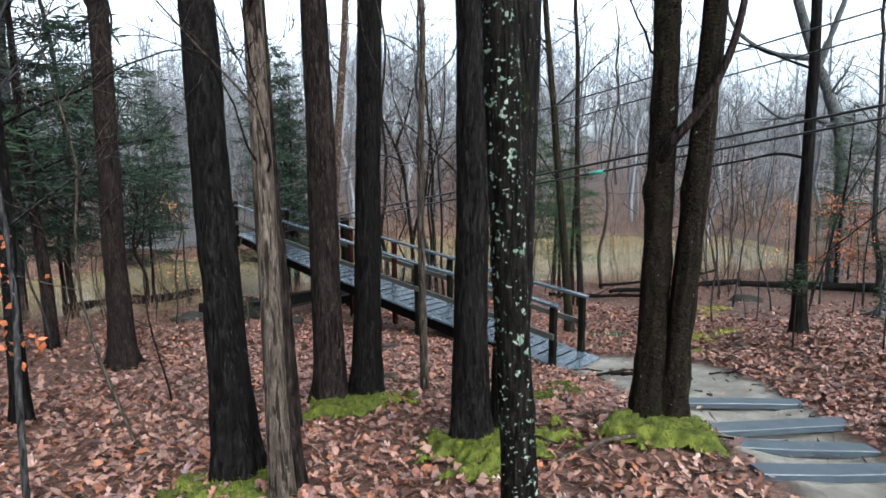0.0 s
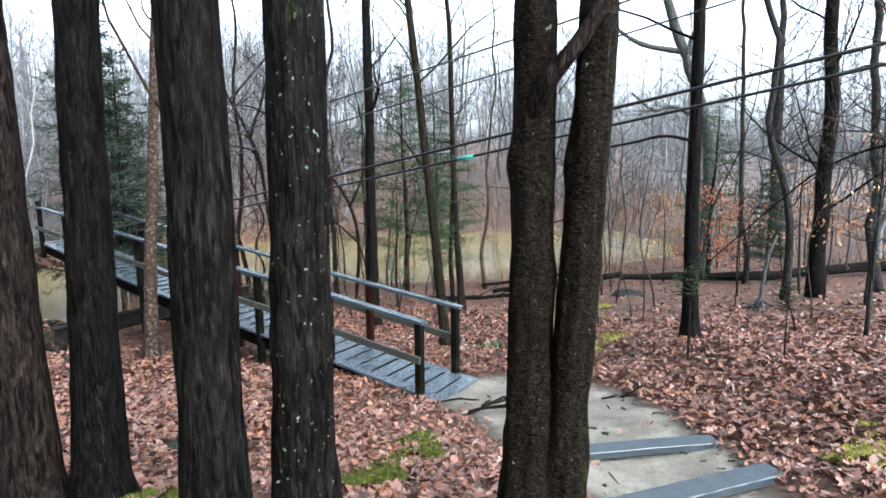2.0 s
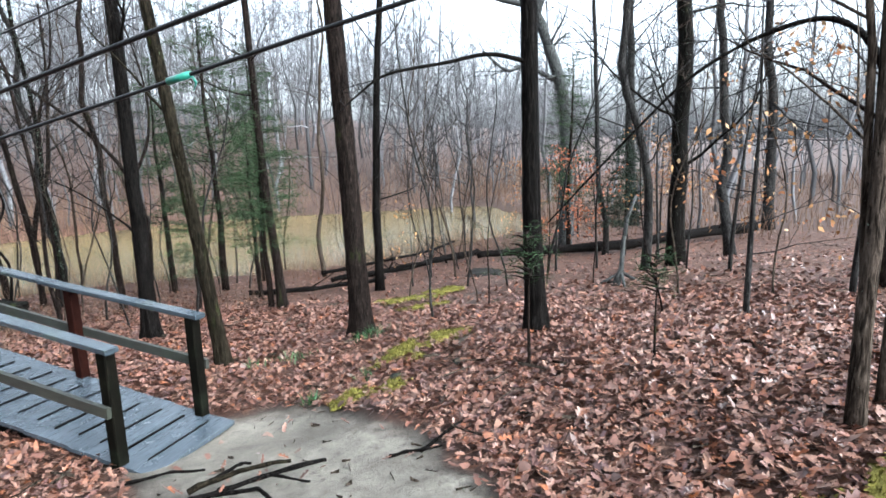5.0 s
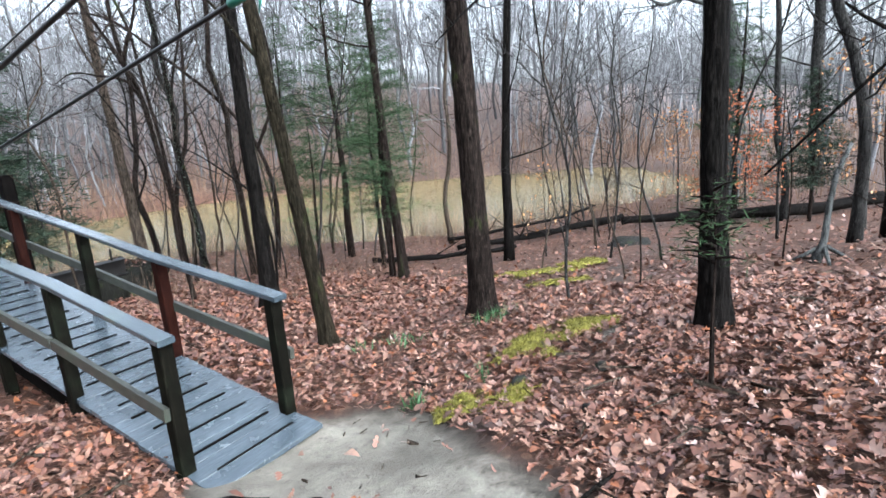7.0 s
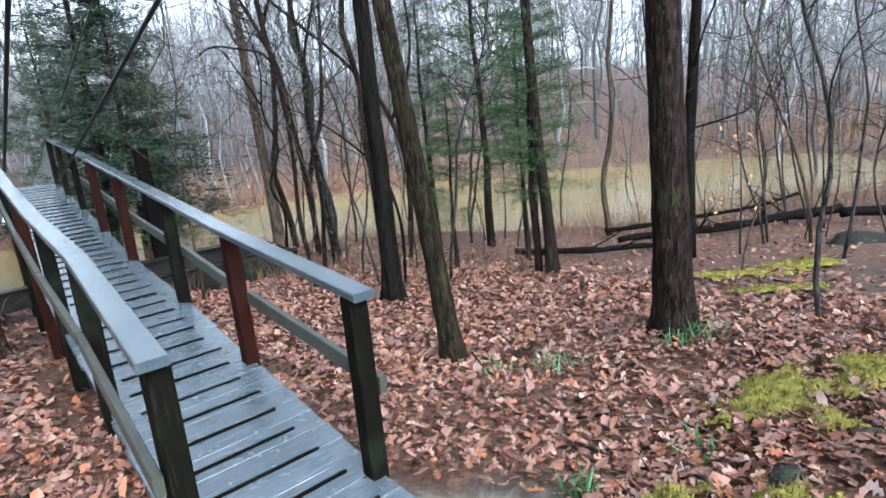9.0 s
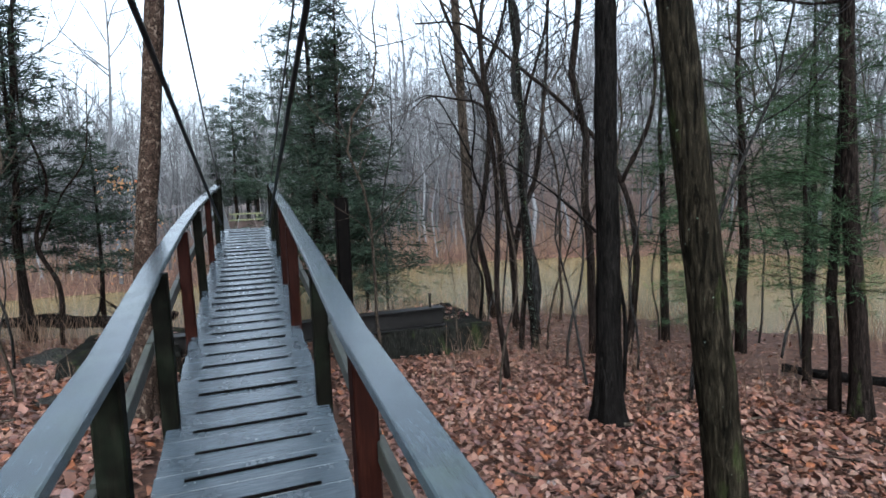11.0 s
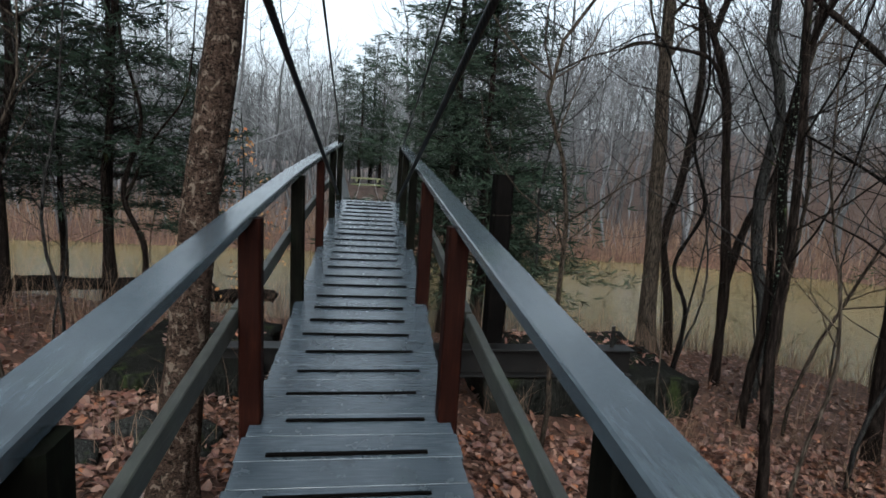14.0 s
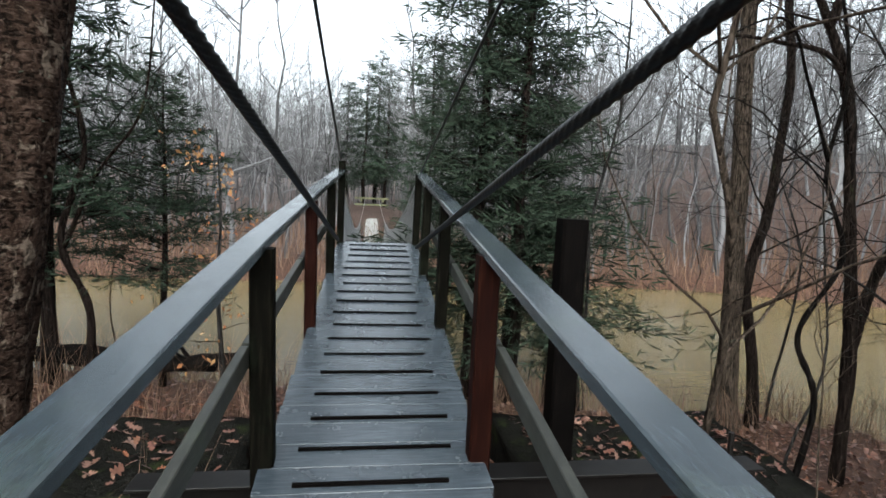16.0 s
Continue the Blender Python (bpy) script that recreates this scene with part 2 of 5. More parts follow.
LEAVES = leaf_mat("fallen_oak_leaves", (0.05, 0.026, 0.020), (0.22, 0.085, 0.052), (0.34, 0.185, 0.135), (0.20, 0.072, 0.046), (0.40, 0.24, 0.175), (0.10, 0.046, 0.036), (0.36, 0.12, 0.045), (0.30, 0.160, 0.115), (0.15, 0.080, 0.080), (0.32, 0.14, 0.088), (0.22, 0.10, 0.075), (0.38, 0.21, 0.145), (0.10, 0.038, 0.026), rough=0.36, spec=0.3)
BEECH = leaf_mat("tan_beech_leaves", (0.42, 0.20, 0.06), (0.55, 0.30, 0.12), (0.48, 0.15, 0.05), (0.6, 0.42, 0.22), rough=0.6)
RED_BEECH = leaf_mat("orange_red_leaves", (0.45, 0.10, 0.03), (0.55, 0.17, 0.06), (0.38, 0.12, 0.05), rough=0.6)
BRUSH = leaf_mat("dead_brown_stems", (0.12, 0.07, 0.045), (0.22, 0.13, 0.085), (0.30, 0.20, 0.13), rough=0.8)
GRASS = leaf_mat("green_shoots", (0.03, 0.10, 0.03), (0.06, 0.16, 0.06), (0.10, 0.20, 0.08), rough=0.6)
HAZY_FAR_BARK = hazy_far_bark()
SOIL = ground_mat()


def water_mat():
    m = Mat("muddy_river_water", 0.2, 0.25)
    big = m.noise(m.coords((0.4, 1, 1)), 0.5, 3)
    m.color(m.ramp(big, (0.3, (0.165, 0.125, 0.052)), (0.7, (0.215, 0.164, 0.072))))
    m.bump(m.noise(m.coords((0.7, 1.4, 1)), 3.0, 4), 0.12, 0.05)
    return m.m


WATER = water_mat()

# ---- the lie of the land ----
def smooth(a, b, v):
    v = np.clip((v - a) / (b - a), 0.0, 1.0)
    return v * v * (3 - 2 * v)


def near_shore(x):
    return 17.3 - 0.9 * smooth(6, 14, x) - 6.5 * smooth(13, 20, x) - 4.5 * smooth(18, 30, x) + 10 * smooth(30, 42, x)


def far_shore(x):
    return 27.2 - 3.5 * smooth(18, 28, x) - 13.5 * smooth(25, 40, x)


BUMPS = [(3.2, 4.0, 0.08, 1.3), (10.0, 1.9, 0.15, 1.2), (8.3, 4.2, -0.17, 1.3), (2.7, 9.6, -0.2, 2.0), (5.4, 1.2, -0.12, 0.8),
         (4.0, 1.7, 0.24, 0.7), (6.6, 4.5, -0.10, 0.9), (10.8, 13.0, 0.15, 2.0), (8.2, -1.4, 0.3, 1.6), (15.0, -0.5, 0.45, 3.5)]
WATER_Z = -2.7


def ground_z(x, y):
    """Height of the ground: a bank falling to the river, its bed, and the wooded hill on the far side."""
    x, y = np.asarray(x, float), np.asarray(y, float)
    z = 0.296 - 0.129 * x - 0.112 * y
    for bx, by, h, r in BUMPS:
        z = z + h * np.exp(-((x - bx) ** 2 + (y - by) ** 2) / (2 * r * r))
    z = -2.42 + 0.30 * np.logaddexp(0.0, (z + 2.42) / 0.30)
    z = np.where(z > 0, 6.0 - 2.0 * np.logaddexp(0.0, (6.0 - z) / 2.0), z)
    n, f = near_shore(x), far_shore(x)
    z = z + (-3.3 - z) * smooth(n - 1.4, n + 1.2, y)
    d = y - f
    high = 2.0 + 8.0 * smooth(14, 46, x) + 3.0 * smooth(2, -40, x)
    far = -3.3 + 1.0 * smooth(-1.5, 1.5, d) + high * (0.55 * smooth(0, 24, d) + 0.45 * smooth(10, 75, d))
    far = np.maximum(far, np.where(n > f - 1.0, -2.45, -9.0))
    return np.where(d > -1.5, far, z)


def gz(x, y):
    return float(ground_z(x, y))


TRAIL = [(3.2, -0.6, 0.5), (4.9, 0.85, 0.62), (6.0, 1.8, 0.72), (7.1, 2.9, 0.85), (7.7, 3.8, 0.72), (7.7, 4.6, 0.40)]
SIDE = [(7.8, 2.9, 0.5), (9.6, 2.6, 0.35), (11.8, 3.2, 0.32), (14.2, 3.9, 0.35), (17.5, 4.0, 0.4), (22, 2.5, 0.3)]


def path_mask(x, y):
    """1 on the trodden trail, falling to 0 beside it."""
    best = np.zeros_like(np.asarray(x, float))
    for line, top in ((TRAIL, 1.0), (SIDE, 0.36)):
        for (ax, ay, aw), (bx, by, bw) in zip(line, line[1:]):
            t = np.clip(((x - ax) * (bx - ax) + (y - ay) * (by - ay)) / ((bx - ax) ** 2 + (by - ay) ** 2), 0, 1)
            d = np.hypot(x - ax - t * (bx - ax), y - ay - t * (by - ay))
            w = aw + t * (bw - aw)
            best = np.maximum(best, top * np.clip(1.25 - 0.75 * d / w, 0, 1))
    return best


# ---- mesh helpers ----
rng = np.random.default_rng(7)


def lattice(seed, nu, nv):
    return np.random.default_rng(seed).random((nu, nv))


def vnoise(u, v, seed, nu=16, nv=64):
    """Smooth value noise on a torus of nu by nv cells."""
    g = lattice(seed, nu, nv)
    iu, iv = np.floor(u).astype(int), np.floor(v).astype(int)
    fu, fv = u - iu, v - iv
    fu, fv = fu * fu * (3 - 2 * fu), fv * fv * (3 - 2 * fv)
    a, b = g[iu % nu, iv % nv], g[(iu + 1) % nu, iv % nv]
    c, d = g[iu % nu, (iv + 1) % nv], g[(iu + 1) % nu, (iv + 1) % nv]
    return (a * (1 - fu) + b * fu) * (1 - fv) + (c * (1 - fu) + d * fu) * fv


class Shape:
    """Vertices and faces gathered for one mesh."""

    def __init__(self):
        self.v, self.f, self.count = [], [], 0

    def add(self, verts, faces):
        self.v.append(np.asarray(verts, float))
        self.f.extend([tuple(i + self.count for i in f) for f in faces])
        self.count += len(verts)

    def tube(self, pts, radii, n=6, cap=True, wobble=None):
        pts = np.asarray(pts, float)
        d = np.gradient(pts, axis=0)
        d /= np.linalg.norm(d, axis=1)[:, None] + 1e-9
        up = np.array([0.0, 0.0, 1.0]) if abs(d[0][2]) < 0.9 else np.array([1.0, 0.0, 0.0])
        a = np.cross(d, up)
        a /= np.linalg.norm(a, axis=1)[:, None] + 1e-9
        b = np.cross(d, a)
        th = np.arange(n) * 2 * np.pi / n
        r = np.asarray(radii, float)[:, None] * (np.ones((1, n)) if wobble is None else wobble)
        v = pts[:, None, :] + r[..., None] * (np.cos(th)[None, :, None] * a[:, None, :] + np.sin(th)[None, :, None] * b[:, None, :])
        k = len(pts)
        faces = [(i * n + j, i * n + (j + 1) % n, (i + 1) * n + (j + 1) % n, (i + 1) * n + j) for i in range(k - 1) for j in range(n)]
        if cap:
            faces += [tuple(range(n))[::-1], tuple((k - 1) * n + j for j in range(n))]
        self.add(v.reshape(-1, 3), faces)

    def box(self, lo, hi, bevel=0.0):
        bm = bmesh.new()
        bmesh.ops.create_cube(bm, size=1)
        c = [(a + b) / 2 for a, b in zip(lo, hi)]
        s = [b - a for a, b in zip(lo, hi)]
        for v in bm.verts:
            v.co = [c[i] + v.co[i] * s[i] for i in range(3)]
        if bevel:
            bmesh.ops.bevel(bm, geom=bm.edges[:], offset=bevel, segments=1, affect="EDGES")
        self.add([v.co[:] for v in bm.verts], [[v.index for v in f.verts] for f in bm.faces]) if not bevel else self.take(bm)
        bm.free()

    def take(self, bm):
        bm.verts.index_update()
        self.add([v.co[:] for v in bm.verts], [[v.index for v in f.verts] for f in bm.faces])

    def beam(self, p, q, w, h, bevel=0.004):
        """A squared timber from p to q, w wide and h deep."""
        p, q = np.asarray(p, float), np.asarray(q, float)
        d = (q - p) / np.linalg.norm(q - p)
        up = np.array([0.0, 0.0, 1.0]) if abs(d[2]) < 0.8 else np.array([0.0, 1.0, 0.0])
        s = np.cross(d, up)
        s /= np.linalg.norm(s)
        u = np.cross(s, d)
        prof = [(-w / 2, -h / 2 + bevel), (-w / 2 + bevel, -h / 2), (w / 2 - bevel, -h / 2), (w / 2, -h / 2 + bevel),
                (w / 2, h / 2 - bevel), (w / 2 - bevel, h / 2), (-w / 2 + bevel, h / 2), (-w / 2, h / 2 - bevel)]
        v = [e + s * a + u * b for e in (p, q) for a, b in prof]
        self.add(v, [(i, (i + 1) % 8, 8 + (i + 1) % 8, 8 + i) for i in range(8)] + [tuple(range(8))[::-1], tuple(range(8, 16))])

    def mesh(self, name, material, soft=False):
        me = bpy.data.meshes.new(name)
        me.from_pydata(np.concatenate(self.v).tolist(), [], self.f)
        me.materials.append(material)
        if soft:
            me.shade_smooth()
        me.update()
        return me


def part(name, shape, material, parent, label="", soft=False):
    ob = new(name, shape.mesh(name, material, soft) if isinstance(shape, Shape) else shape)
    ob.parent = parent
    if label:
        tagged(ob, label)
    return ob


def thing(name, x, y, z, label, category, group="", kind=""):
    ob = new(name)
    ob.location = (x, y, z)
    ob.empty_display_size = 0.1
    return tagged(ob, label, category, group, kind)


def whole(name, shape, material, label, category, group="", kind="", soft=False):
    return tagged(new(name, shape.mesh(name, material, soft)), label, category, group, kind)


def fast_mesh(name, verts, faces, material, soft=False):
    """A mesh from arrays of vertices and equal-sided faces."""
    me = bpy.data.meshes.new(name)
    k = faces.shape[1]
    me.vertices.add(len(verts))
    me.vertices.foreach_set("co", np.asarray(verts, np.float32).ravel())
    me.loops.add(faces.size)
    me.loops.foreach_set("vertex_index", faces.astype(np.int32).ravel())
    me.polygons.add(len(faces))
    me.polygons.foreach_set("loop_start", np.arange(0, faces.size, k, dtype=np.int32))
    me.materials.append(material)
    me.update(calc_edges=True)
    if soft:
        me.shade_smooth()
    return me


# ---- ground and river ----
def axis(lo, hi, step, far_lo, far_hi):
    a = list(np.arange(lo, hi, step))
    for sign, end in ((1, far_hi), (-1, far_lo)):
        v, s = (a[-1], step) if sign > 0 else (a[0], step)
        extra = []
        while (end - v) * sign > 0:
            s *= 1.13
            v += sign * s
            extra.append(v)
        a = a + extra if sign > 0 else extra[::-1] + a
    return np.array(a)


gx, gy = axis(-3, 16, 0.14, -420, 520), axis(-4, 19, 0.14, -420, 620)
X, Y = np.meshgrid(gx, gy, indexing="ij")
MASK = path_mask(X, Y)
rough_ground = (vnoise(X * 1.1, Y * 1.1, 3, 64, 64) - 0.5) * 0.10 + (vnoise(X * 3.7, Y * 3.7, 4, 64, 64) - 0.5) * 0.05
Z = ground_z(X, Y) + rough_ground * (1 - 0.75 * np.clip(MASK, 0, 1)) - 0.04 * np.clip(MASK, 0, 1)
nx, ny = X.shape
idx = np.arange(nx * ny).reshape(nx, ny)
quads = np.stack([idx[:-1, :-1], idx[1:, :-1], idx[1:, 1:], idx[:-1, 1:]], -1).reshape(-1, 4)
me = fast_mesh("ground", np.stack([X, Y, Z], -1).reshape(-1, 3), quads, SOIL, True)
layer = me.attributes.new("path", "FLOAT", "POINT")
layer.data.foreach_set("value", (MASK + (vnoise(X * 2.3, Y * 2.3, 5, 64, 64) - 0.5) * 0.35 * (MASK > 0.02)).astype(np.float32).ravel())
layer = me.attributes.new("hill", "FLOAT", "POINT")
layer.data.foreach_set("value", (np.maximum(0.85 * smooth(1.0, 16.0, Y - far_shore(X)), 0.85 * smooth(22.0, 34.0, X))).astype(np.float32).ravel())
tagged(new("ground", me), "leaf-littered brown forest soil with a grey sandy trail", "ground", kind="structure")

sh = Shape()
sh.add([(-400, 4, WATER_Z), (500, 4, WATER_Z), (500, 60, WATER_Z), (-400, 60, WATER_Z)], [(0, 1, 2, 3)])
whole("water", sh, WATER, "flat muddy ochre river water", "river", kind="structure")

# ---- the footbridge ----
POST_Y = [4.55, 6.1, 7.6, 9.3, 10.98, 12.6, 14.0, 15.3]


def deck_z(y):
    return float(np.interp(y, [4.2, 4.55, 6.1, 7.65, 11.0, 15.4], [-1.33, -1.30, -1.15, -1.0, -0.67, -0.15]))


def side_x(y, s):
    """Line of the posts' feet on the left (s = -1) and right (s = 1)."""
    return float(np.interp(y, [4.5, 6.1, 7.6, 9.3, 11.0, 12.6, 14.0, 15.4], [7.21, 7.25, 7.275, 7.32, 7.37, 7.43, 7.49, 7.55] if s < 0 else [8.065, 8.12, 8.172, 8.19, 8.275, 8.34, 8.37, 8.43]))


def rail_x(y, s):
    """Middle line of the top rails, which overhang the posts outwards."""
    return float(np.interp(y, [4.5, 6.2, 8.0, 9.6, 11.0, 12.2, 15.4], [7.19, 7.26, 7.232, 7.262, 7.303, 7.355, 7.53] if s < 0 else [8.065, 8.085, 8.18, 8.235, 8.295, 8.345, 8.475]))


def rail_z(y):
    return deck_z(y) + float(np.interp(y, [4.5, 11, 15.4], [0.94, 0.93, 0.82]))


bridge = thing("footbridge", 7.7, 4.5, -1.35, "wet blue-grey timber footbridge ramp with post-and-rail sides", "bridge")
bridge.location = (0, 0, 0)

board = Shape()
board.box((-0.5, -0.0872, -0.038), (0.5, 0.0872, 0.0), 0.0015)
board_mesh = board.mesh("deck_board", DECK_WOOD)
cleat = Shape()
cleat.box((-0.5, -0.009, -0.004), (0.5, 0.009, 0.010), 0.002)
cleat_mesh = cleat.mesh("grip_strip", BLACK_WOOD)


def deck_pose(y, lift, dx=0.0, roll=0.0, turn=0.0):
    slope = (deck_z(y + 0.07) - deck_z(y - 0.07)) / 0.14
    return pose((side_x(y, -1) + side_x(y, 1)) / 2 + dx, y, deck_z(y) + lift, math.degrees(math.atan(slope)), roll, turn)


y = 4.30
while y < 15.42:
    w = side_x(y, 1) - side_x(y, -1) + 0.05 + random.uniform(-0.015, 0.015)
    b = part("deck_board", board_mesh, None, bridge)
    b.matrix_basis = deck_pose(y, random.uniform(-0.0008, 0.0008), 0, random.uniform(-0.08, 0.08), random.uniform(-0.06, 0.06)) @ Matrix.Diagonal((w, 1, 1, 1))
    y += 0.1768
y, k = 4.40, 0
while y < 15.40:
    w = (side_x(y, 1) - side_x(y, -1)) * random.uniform(0.69, 0.76)
    g = part("grip_strip", cleat_mesh, None, bridge, "thin black grip strip" if k == 0 else "")
    g.matrix_basis = deck_pose(y, 0.003, random.uniform(-0.02, 0.02), 0, random.uniform(-0.8, 0.8)) @ Matrix.Diagonal((w, 1, random.uniform(0.5, 1.1), 1))
    y += 0.2565 + random.uniform(-0.008, 0.008)
    k += 1

for s in (-1, 1):
    for a, b in zip([4.3] + POST_Y[1:-1], POST_Y[1:-1] + [15.4]):
        sh = Shape()
        sh.beam((side_x(a, s) - s * 0.06, a, deck_z(a) - 0.15), (side_x(b, s) - s * 0.06, b, deck_z(b) - 0.15), 0.045, 0.22)
        part("stringer", sh, BLACK_WOOD, bridge)
    for i, y in enumerate(POST_Y):
        x, top = side_x(y, s), rail_z(y) - 0.02
        low = min(gz(x, y) - 0.15, deck_z(y) - 0.25) if i < 6 else deck_z(y) - 0.35
        red = (s, i) in ((1, 1), (1, 3), (-1, 3), (1, 4), (-1, 5))
        sh = Shape()
        sh.beam((x, y, low), (rail_x(y, s) + float(np.clip(x - rail_x(y, s), -0.03, 0.03)), y, top if i < 7 else top + (0.14 if s < 0 else 0.02)), 0.095 if i < 5 else 0.08, 0.095, 0.008)
        part("post", sh, RED_WOOD if red else POST_WOOD, bridge, "red-brown timber post" if red else "")
        if i % 2 == 1 and i < 6:
            sh = Shape()
            sh.beam((x - 0.06 * s, y, deck_z(y) - 0.24), (side_x(y, -s) + 0.06 * s, y, deck_z(y) - 0.24), 0.045, 0.14)
            if s > 0:
                part("cross_beam", sh, BLACK_WOOD, bridge)
    for i, (a, b) in enumerate(zip(POST_Y, POST_Y[1:])):
        ya, yb = (a - 0.1 if i == 0 else a), (b + 0.06 if i == len(POST_Y) - 2 else b)
        if i % 2 == 0 or i > 4:
            far = POST_Y[min(i + 2, 7)] if i < 5 else b
            segs = [a, b] if i >= 5 else [a, b, far]
        else:
            continue
        for p, q in zip(segs, segs[1:]):
            p0 = p - 0.10 if p == POST_Y[0] else p
            q0 = q + 0.05 if q == POST_Y[-1] else q
            sh = Shape()
            sh.beam((rail_x(p0, s), p0, rail_z(p0)), (rail_x(q0, s), q0, rail_z(q0)), 0.112, 0.042, 0.005)
            part("top_rail", sh, RAIL_WOOD, bridge)
            sh = Shape()
            off = s * 0.068
            mid = [0.5 * (side_x(v, s) + rail_x(v, s)) + off for v in (p0, q0)]
            sh.beam((mid[0], p0 + 0.04, rail_z(p0) - 0.47), (mid[1], q0, rail_z(q0) - 0.47), 0.038, 0.09, 0.004)
            part("middle_rail", sh, MID_WOOD, bridge)


# ---- ropes that carry the hanging span ----
def rope(p, q, r, label, name="cable", twist=True):
    p, q = np.array(p, float), np.array(q, float)
    length = np.linalg.norm(q - p)
    sh = Shape()
    if twist:
        along = np.concatenate([np.arange(0, 12.5, 0.011), np.linspace(12.55, length, 80)])
        th = np.arange(20) * 2 * np.pi / 20
        lay = np.cos(5 * (th[None, :] + 2 * np.pi * along[:, None] / 0.24))
        sh.tube(p + (q - p) * (along / length)[:, None], np.full(len(along), r), 20, True, 1 + 0.17 * lay * (along < 12.5)[:, None])
    else:
        sh.tube(p + (q - p) * np.linspace(0, 1, 60)[:, None], np.full(60, r), 8)
    return whole(name, sh, CABLE, label, "cable", "cables of the bridge", soft=True)


def cable_at(y, a, b):
    t = (y - a[1]) / (b[1] - a[1])
    return tuple(a[i] + t * (b[i] - a[i]) for i in range(3))


THICK_R = ((8.31, 14.1, -0.07), (7.87, 0.0, 2.39))
THICK_L = ((7.55, 14.1, -0.02), (7.10, 0.0, 2.46))
THIN_R = ((8.46, 15.3, 0.70), (8.0, 0.0, 3.33))
THIN_L = ((7.53, 15.3, 0.78), (7.27, 0.0, 3.43))
for ends, r, label in ((THICK_R, 0.0155, "thick black twisted steel cable with green tape"), (THICK_L, 0.0155, "thick black twisted steel cable beside the rail"),
                       (THIN_R, 0.010, "thin black steel cable above the bridge"), (THIN_L, 0.010, "thin black steel cable above the bridge")):
    rope(ends[0], cable_at(-18.0, *ends), r, label, twist=r > 0.012)

# ---- bare trees ----
def smooth_line(pts, k=8):
    """A rounded line through the given bends."""
    pts = np.array(pts, float)
    ext = np.vstack([2 * pts[0] - pts[1], pts, 2 * pts[-1] - pts[-2]])
    out = []
    for i in range(1, len(ext) - 2):
        for t in np.linspace(0, 1, k, endpoint=False):
            a, b, c, d = ext[i - 1:i + 3]
            out.append(0.5 * (2 * b + (c - a) * t + (2 * a - 5 * b + 4 * c - d) * t * t + (3 * b - a - 3 * c + d) * t ** 3))
    return np.array(out + [pts[-1]])


def limb(sh, p, d, length, r, depth, rg, twigs=5, sides=5, droop=0.0, spread=0.7):
    """A wavering tapered limb with its side twigs."""
    k = max(4, int(4 + length * 1.2)) if depth > 0 else 4
    pts, dirs = [np.array(p, float)], []
    d = np.array(d, float)
    for i in range(k):
        d = d + rg.normal(0, 0.19, 3) + np.array([0, 0, 0.05 - droop])
        d /= np.linalg.norm(d)
        dirs.append(d.copy())
        pts.append(pts[-1] + d * length / k)
    rad = r * (1 - 0.82 * np.linspace(0, 1, k + 1))
    sh.tube(pts, rad, max(3, sides), False)
    if depth > 0:
        for j in range(twigs):
            t = rg.uniform(0.25, 0.97)
            i = min(k - 1, int(t * k))
            side = np.cross(dirs[i], rg.normal(0, 1, 3))
            side /= np.linalg.norm(side) + 1e-9
            limb(sh, pts[i] + (pts[i + 1] - pts[i]) * (t * k - i), dirs[i] * 0.75 + side * spread, length * rg.uniform(0.28, 0.55), max(rad[i] * 0.5, 0.0035), depth - 1, rg, max(3, twigs - 1), 3, droop, spread)


def trunk_line(h, lean, bend, rg, k):
    z = np.linspace(0, h, k)
    ph = rg.uniform(0, 6.3, 4)
    fade = np.minimum(z / 2.0, 1.0)
    x = lean[0] * z + bend * fade * (np.sin(z * 0.55 + ph[0]) + 0.4 * np.sin(z * 1.3 + ph[1]))
    y = lean[1] * z + bend * fade * (np.sin(z * 0.5 + ph[2]) + 0.4 * np.sin(z * 1.2 + ph[3]))
    knots = np.linspace(0, h, max(4, int(h / 0.8)))
    kink = rg.normal(0, 0.55 * bend, (2, len(knots)))
    x, y = x + fade * np.interp(z, knots, kink[0]), y + fade * np.interp(z, knots, kink[1])
    return np.stack([x - x[0], y - y[0], z], -1)


